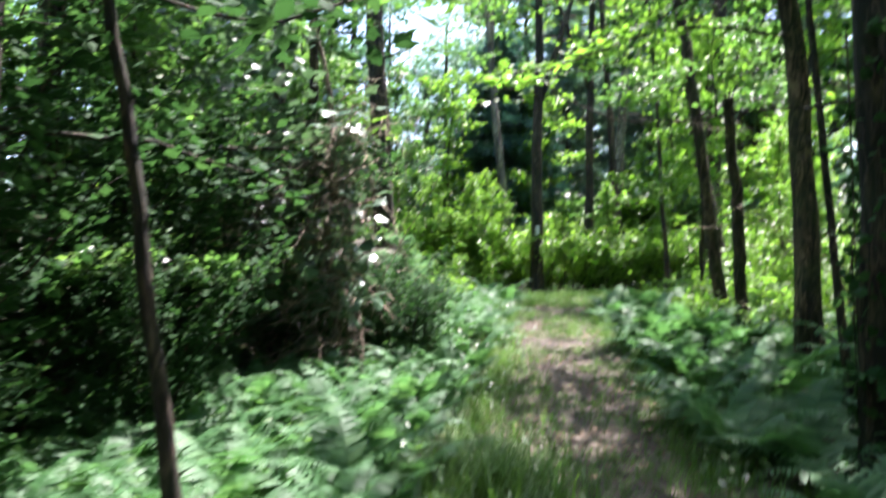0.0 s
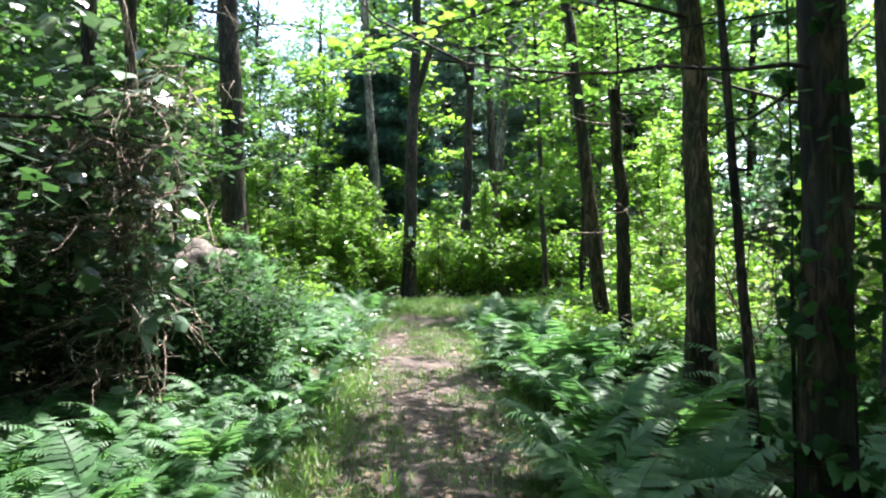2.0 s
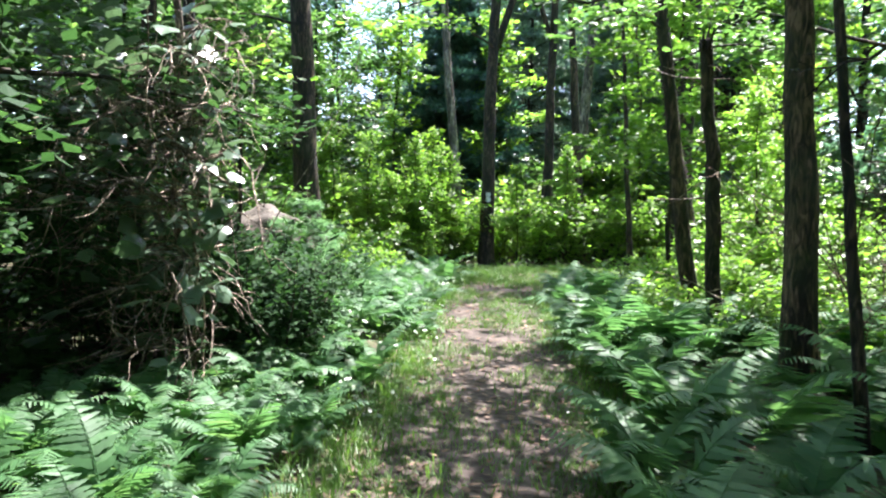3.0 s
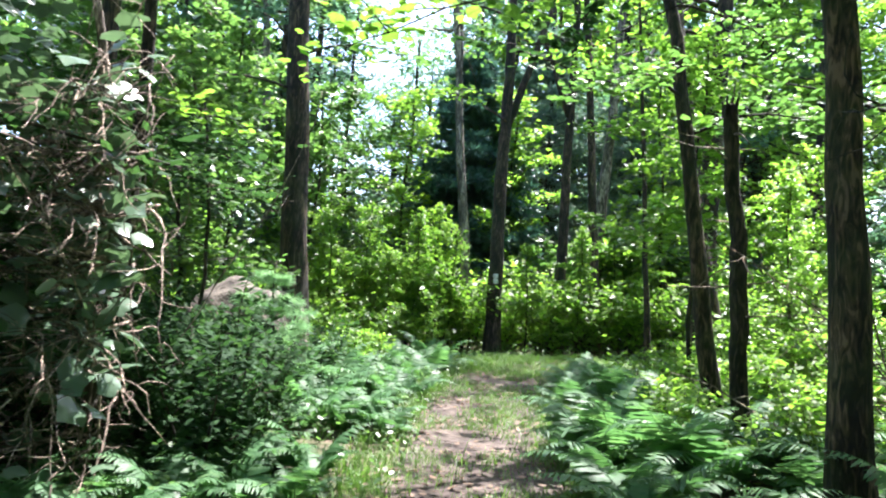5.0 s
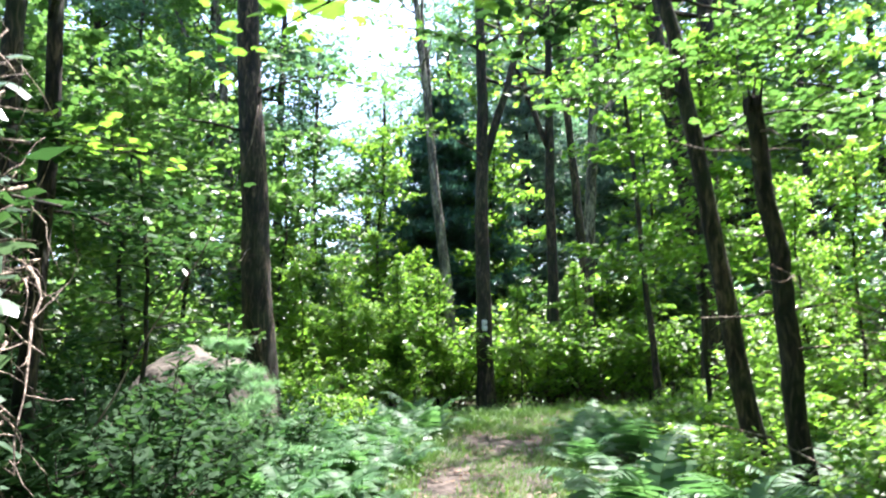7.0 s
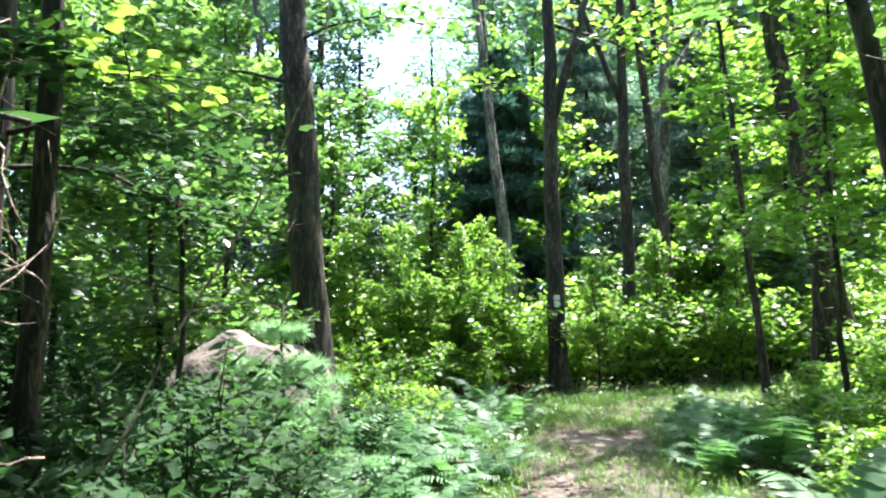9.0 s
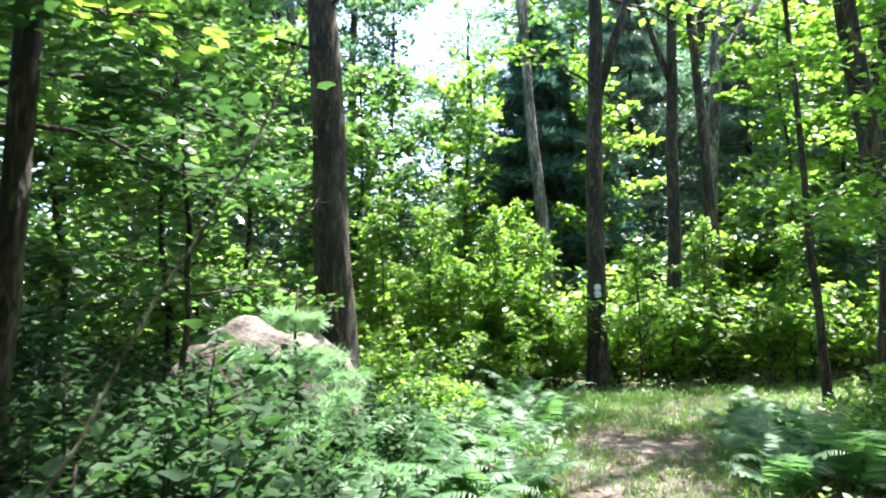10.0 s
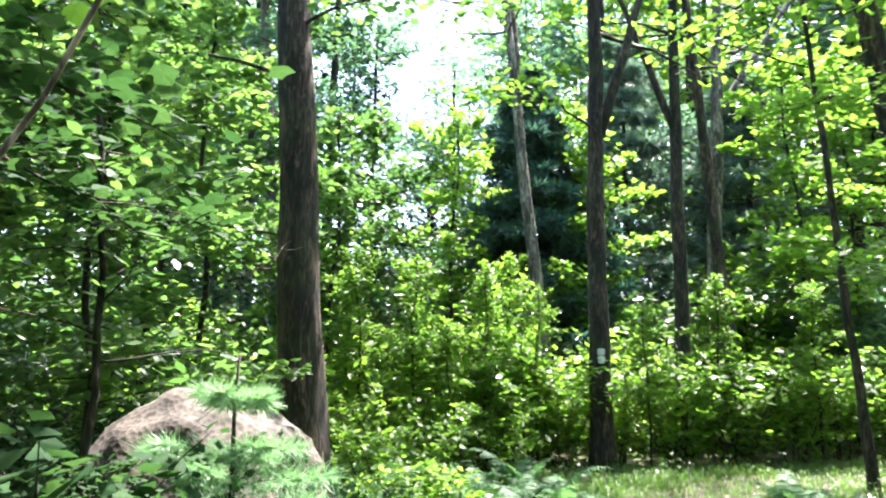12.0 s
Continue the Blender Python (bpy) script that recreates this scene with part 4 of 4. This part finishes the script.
def on_trail(rnd):
    while True:
        x, y = rnd.uniform(-0.5, 4.5), rnd.uniform(1.5, 16.5)
        d = trail_distance(x, y)
        if d < 0.8 and noise.noise((x * 1.6, y * 1.0, 7)) + 0.35 * noise.noise((x * 6, y * 5, 3)) > (-0.02 if d < 0.4 else -0.2):
            return x, y


blades("path_grass", 24000, on_trail, 0.08, 0.003, GRASS, "short trampled grass patches on the path", 33)
blades("short_grass", 12000, lambda r: (r.uniform(1.6, 7.5), r.uniform(14.2, 17.4)), 0.13, 0.004, GRASS, "short grass at the bend of the path", 32)

rnd = random.Random(37)
c = []
while len(c) < 26000:
    x, y = rnd.uniform(-6, 10), rnd.uniform(0.5, 21)
    if trail_distance(x, y) < 0.62 or math.hypot((x + 0.65), y - 12.2) < 0.9:
        continue
    z, hgt = ground_z(x, y), rnd.uniform(0.05, 0.34)
    for _ in range(12):
        c.append((x + rnd.gauss(0, 0.12), y + rnd.gauss(0, 0.12), z + hgt * rnd.uniform(0.3, 1)))
v, f = leaves(np.array(c), 0.055, 1.2, "oval")
tagged(shown("ground_cover", solid("ground_cover", v, f, False), LEAF), "low leafy herbs covering the forest floor", "herbs", kind="stuff")
c = []
for _ in range(5200):
    x, y = rnd.uniform(-4, 7), rnd.uniform(0.5, 18)
    c.append((x, y, ground_z(x, y) + rnd.uniform(0.02, 0.03)))
while len(c) < 7200:
    x, y = rnd.uniform(-0.5, 4.5), rnd.uniform(0.5, 16.5)
    if trail_distance(x, y) < 0.75 and noise.noise((x * 1.3, y * 1.3, 21)) > -0.1:
        c.append((x, y, ground_z(x, y) + rnd.uniform(0.03, 0.045)))
v, f = leaves(np.array(c), 0.06, 3.0, "oval")
tagged(shown("leaf_litter", solid("leaf_litter", v, f, False), LITTER), "dry brown fallen leaves on the ground", "leaf litter", kind="stuff")


# ---------------------------------------------------------------- boulder
bm = bmesh.new()
bmesh.ops.create_icosphere(bm, subdivisions=5, radius=1.0)
for vert in bm.verts:
    p = vert.co.copy()
    q = Vector((p.x * 0.79, p.y * 0.68, p.z * 0.8))
    q.z = min(q.z, 0.74 - 0.36 * max(0, q.x + 0.05) - 0.42 * max(0, -q.x - 0.3) + 0.05 * noise.noise(p * 2))
    q += p * (0.06 * noise.noise(p * 1.6) + 0.05 * noise.noise(p * 4.1) + 0.012 * noise.noise(p * 11))
    for nrm, dist in (((0.75, -0.55, 0.35), 0.82), ((-0.7, -0.6, 0.25), 0.86), ((-0.2, -0.9, 0.5), 0.78)):
        nv = Vector(nrm).normalized()
        over = q.dot(nv) - dist
        if over > 0:
            q -= nv * over * 0.85
    vert.co = q
me = bpy.data.meshes.new("boulder")
bm.to_mesh(me)
for poly in me.polygons:
    poly.use_smooth = True
me.materials.append(ROCK)
ob = tagged(new("boulder", me), "large rounded tan granite boulder among ferns", "boulder")
ob.matrix_world = pose(-0.72, 12.3, ground_z(-0.64, 12.3) + 0.5)

# ---------------------------------------------------------------- dead thicket with a climbing vine
rnd = random.Random(47)
thicket = base_at("dead_shrub", -0.75, 7.96, "dead tangled brown shrub with bare broken twigs", "shrub")
main = trunk_line(4.2, (-0.07, -0.06), 12, 0.06, 3)
v, q, tr = tube(main, [0.055 * (1 - 0.7 * i / 12) for i in range(13)], 10, 0.1, 3)
shown("trunk", solid("trunk", v, [q, tr]), DEADWOOD, thicket)
tips = []
for k in range(170):
    z = rnd.uniform(0.2, 2.5)
    p = main[min(12, int(z / 4.2 * 12))] + Vector((rnd.gauss(0, 0.25), rnd.gauss(0, 0.25), 0))
    a = rnd.uniform(-3.5, 0.6)
    b = wander(p, (math.cos(a), math.sin(a), rnd.uniform(-0.35, 0.35)), rnd.uniform(0.6, 1.7), 9, 0.17, 0.035, rnd)
    b = [p for p in b if p.x < 0.22 - 0.577 * p.y and p.y > -1.35 and p.z > 0.12]
    if len(b) < 6:
        continue
    bits = [tube(b, [rnd.uniform(0.008, 0.013) * (1 - 0.08 * i) for i in range(len(b))], 5)]
    for j in range(2, len(b)):
        bits.append(tube(wander(b[j], (rnd.gauss(-0.3, 1), rnd.gauss(-0.2, 1), rnd.gauss(-0.3, 0.6)), rnd.uniform(0.15, 0.55), 5, 0.25, 0.04, rnd), [0.004, 0.0035, 0.003, 0.0025, 0.002, 0.0012], 4))
    v, fs = joined(bits)
    shown("dead_branch", solid("dead_branch", v, fs), DEADWOOD, thicket)
    tips += b[2:]

for k in range(16):
    p = (rnd.uniform(-0.3, 0.1), rnd.uniform(-0.6, -0.1), rnd.uniform(0.7, 3.0))
    d, length = (rnd.uniform(0.3, 0.7), rnd.uniform(-1.0, -0.6), rnd.uniform(0.0, 0.25)), rnd.uniform(0.7, 1.5)
    b = [q for q in wander(p, d, length, 12, 0.09, 0.06, rnd) if q.x < 0.16 - 0.577 * q.y]
    if len(b) < 5:
        continue
    bits = [tube(b, [0.009 * (1 - 0.07 * i) for i in range(len(b))], 5)]
    for j in range(3, len(b)):
        bits.append(tube(wander(b[j], (rnd.gauss(-0.2, 0.6), rnd.gauss(-0.4, 0.6), rnd.gauss(-0.6, 0.5)), rnd.uniform(0.1, 0.4), 5, 0.2, 0.06, rnd), [0.004, 0.0035, 0.003, 0.0025, 0.002, 0.0012], 4))
    v, fs = joined(bits)
    shown("dead_branch", solid("dead_branch", v, fs), DEADWOOD, thicket)

vine = base_at("vine", -0.6, 7.7, "climbing vine with broad pale sunlit leaves on dead twigs", "vine")
origin = Vector((-0.6, 7.7, ground_z(-0.6, 7.7)))
for k in range(5):
    a = k * 1.3
    b = wander((0.15 * math.cos(a) - 0.15, 0.15 * math.sin(a), -0.05), (0.1 * math.cos(a) - 0.12, 0.2 * math.sin(a) - 0.1, 1), 3.2, 14, 0.12, 0.0, rnd)
    v, q, tr = tube(b, [0.008 * (1 - 0.6 * i / 14) for i in range(15)], 5)
    shown("stem", solid("stem", v, [q, tr]), DEADWOOD, vine)
gv = np.random.default_rng(48)
c = np.stack([gv.uniform(-1.9, 0.1, 1000), gv.uniform(-0.75, 0.9, 1000), 1.3 + 2.7 * gv.beta(1.6, 1.2, 1000)], 1)
c = c[c[:, 0] < -0.5 - 0.577 * c[:, 1]]
v, f = leaves(c, 0.1, 0.9, "maple", 0.4, gv)
tagged(shown("foliage", solid("foliage", v, f, False), VINE_LEAF, vine), kind="stuff")
LEAFMESH = []
for k in range(5):
    vv = MAPLE.copy()
    vv[:, 2] += 0.25 * (vv[:, 0] ** 2) * (1 if k % 2 else -1) - 0.12 * vv[:, 1] ** 2 * k / 3
    vv[:, 0] *= 0.9 + 0.06 * k
    m = solid("leaf", vv, MAPLE_F, True)
    m.materials.append(VINE_LEAF)
    LEAFMESH.append(m)
for k in range(290):
    p = rnd.choice(tips) + Vector((-0.15, 0.26, 0))
    z = p.z + rnd.uniform(-0.1, 0.7)
    p = Vector((p.x + rnd.gauss(0, 0.15), p.y + rnd.gauss(0, 0.15), z))
    if k % 5 < 3:
        along = rnd.choice((-0.5, -0.4, -0.25, -0.1, 0.15, 0.35)) + rnd.gauss(0, 0.12)
        p = Vector((0.0 - 0.577 * along - abs(rnd.gauss(0, 0.28)), along, rnd.choice((0.8, 1.2, 1.5, 1.8, 2.1, 2.5)) + rnd.gauss(0, 0.16)))
    if p.x > 0.22 - 0.577 * (p.y - 0.26) - 0.25:
        p.x = 0.22 - 0.577 * (p.y - 0.26) - rnd.uniform(0.2, 0.6)
    ob = new("leaf", rnd.choice(LEAFMESH))
    ob.parent = vine
    ob.matrix_basis = pose(p.x, p.y, max(0.3, p.z), rnd.gauss(0, 27), rnd.gauss(0, 27), rnd.uniform(0, 360)) @ Matrix.Scale(rnd.uniform(0.1, 0.19), 4)

# ivy on the broad dark tree
ivy = base_at("ivy", 2.51, 3.99, "dark glossy ivy climbing round a trunk", "ivy")
gi = np.random.default_rng(53)
for k in range(9):
    a0, top = k * 0.7 + 0.2, 1.0 + 1.7 * gi.uniform()
    stem = [((0.108 + 0.004) * math.cos(a0 + 0.35 * math.sin(h * 2.1 + k)) - 0.029 * h * top, (0.108 + 0.004) * math.sin(a0 + 0.35 * math.sin(h * 2.1 + k)) + 0.02 * h * top, h * top) for h in np.linspace(0, 1, 12)]
    v, q, tr = tube(stem, [0.005] * 12, 5)
    runner = shown("runner", solid("runner", v, [q, tr]), BARK_DARK, ivy)
    n = int(30 * top)
    pick = np.array(stem)[gi.integers(0, 12, n)] + gi.normal(0, 0.035, (n, 3))
    r0 = np.hypot(pick[:, 0], pick[:, 1])[:, None]
    pick[:, :2] *= np.maximum(1.12, 0.135 / r0)
    v, f = leaves(pick, 0.055, 0.2, "maple", 0.4, gi)
    shown("foliage", solid("foliage", v, f, False), LEAF_DARK, runner)

# ---------------------------------------------------------------- fallen branches
rnd = random.Random(59)
for x, y, a, L, label in ((3.3, 7.3, 2.6, 1.5, "bare pale fallen branch propped among ferns"), (4.6, 8.3, 2.2, 1.8, "bare crooked branch leaning in the undergrowth"),
                          (-0.9, 11.5, 0.3, 0.9, "pale dead stick lying by the boulder"), (5.2, 12.4, 1.2, 1.6, "bare broken branch lying below the trees")):
    t = base_at("fallen_branch", x, y, label, "branch")
    b = wander((0, 0, 0.0), (math.cos(a), math.sin(a), 0.55), L, 10, 0.12, 0.03, rnd)
    bits = [tube(b, [0.016 * (1 - 0.08 * i) for i in range(11)], 6)]
    for j in range(2, 11):
        bits.append(tube(wander(b[j], (rnd.gauss(0, 1), rnd.gauss(0, 1), rnd.gauss(0.2, 0.6)), rnd.uniform(0.2, 0.6), 5, 0.2, 0.03, rnd), [0.006, 0.005, 0.004, 0.003, 0.002, 0.0015], 4))
    v, fs = joined(bits)
    shown("bough", solid("bough", v, fs), DEADWOOD, t)

# ---------------------------------------------------------------- dead brush between the trunks
for x, y, h, seed in ((4.9, 7.7, 3.0, 61), (5.5, 9.0, 2.8, 62), (4.6, 6.2, 2.6, 63), (5.9, 6.6, 3.2, 64)):
    rnd = random.Random(seed)
    t = base_at("dead_brush", x, y, "thin tangle of bare dead twigs between trunks", "shrub", "dead brush")
    for k in range(9):
        a = k * 2.4 + rnd.random()
        b = wander((0.15 * math.cos(a), 0.15 * math.sin(a), -0.05), (0.5 * math.cos(a), 0.5 * math.sin(a), 1), h * rnd.uniform(0.6, 1.1), 10, 0.12, 0.02, rnd)
        v, q, tr = tube(b, [0.011 * (1 - 0.08 * i) for i in range(11)], 5)
        stem = shown("stem", solid("stem", v, [q, tr]), BARK_RED, t)
        bits = []
        for j in range(2, 11):
            for _ in range(2):
                bits.append(tube(wander(b[j], (rnd.gauss(0, 1), rnd.gauss(0, 1), rnd.gauss(0.2, 0.5)), rnd.uniform(0.25, 0.8), 5, 0.18, 0.03, rnd), [0.005, 0.004, 0.003, 0.003, 0.002, 0.001], 4))
        v, fs = joined(bits)
        tagged(shown("twigwork", solid("twigwork", v, fs), BARK_RED, stem), kind="stuff")
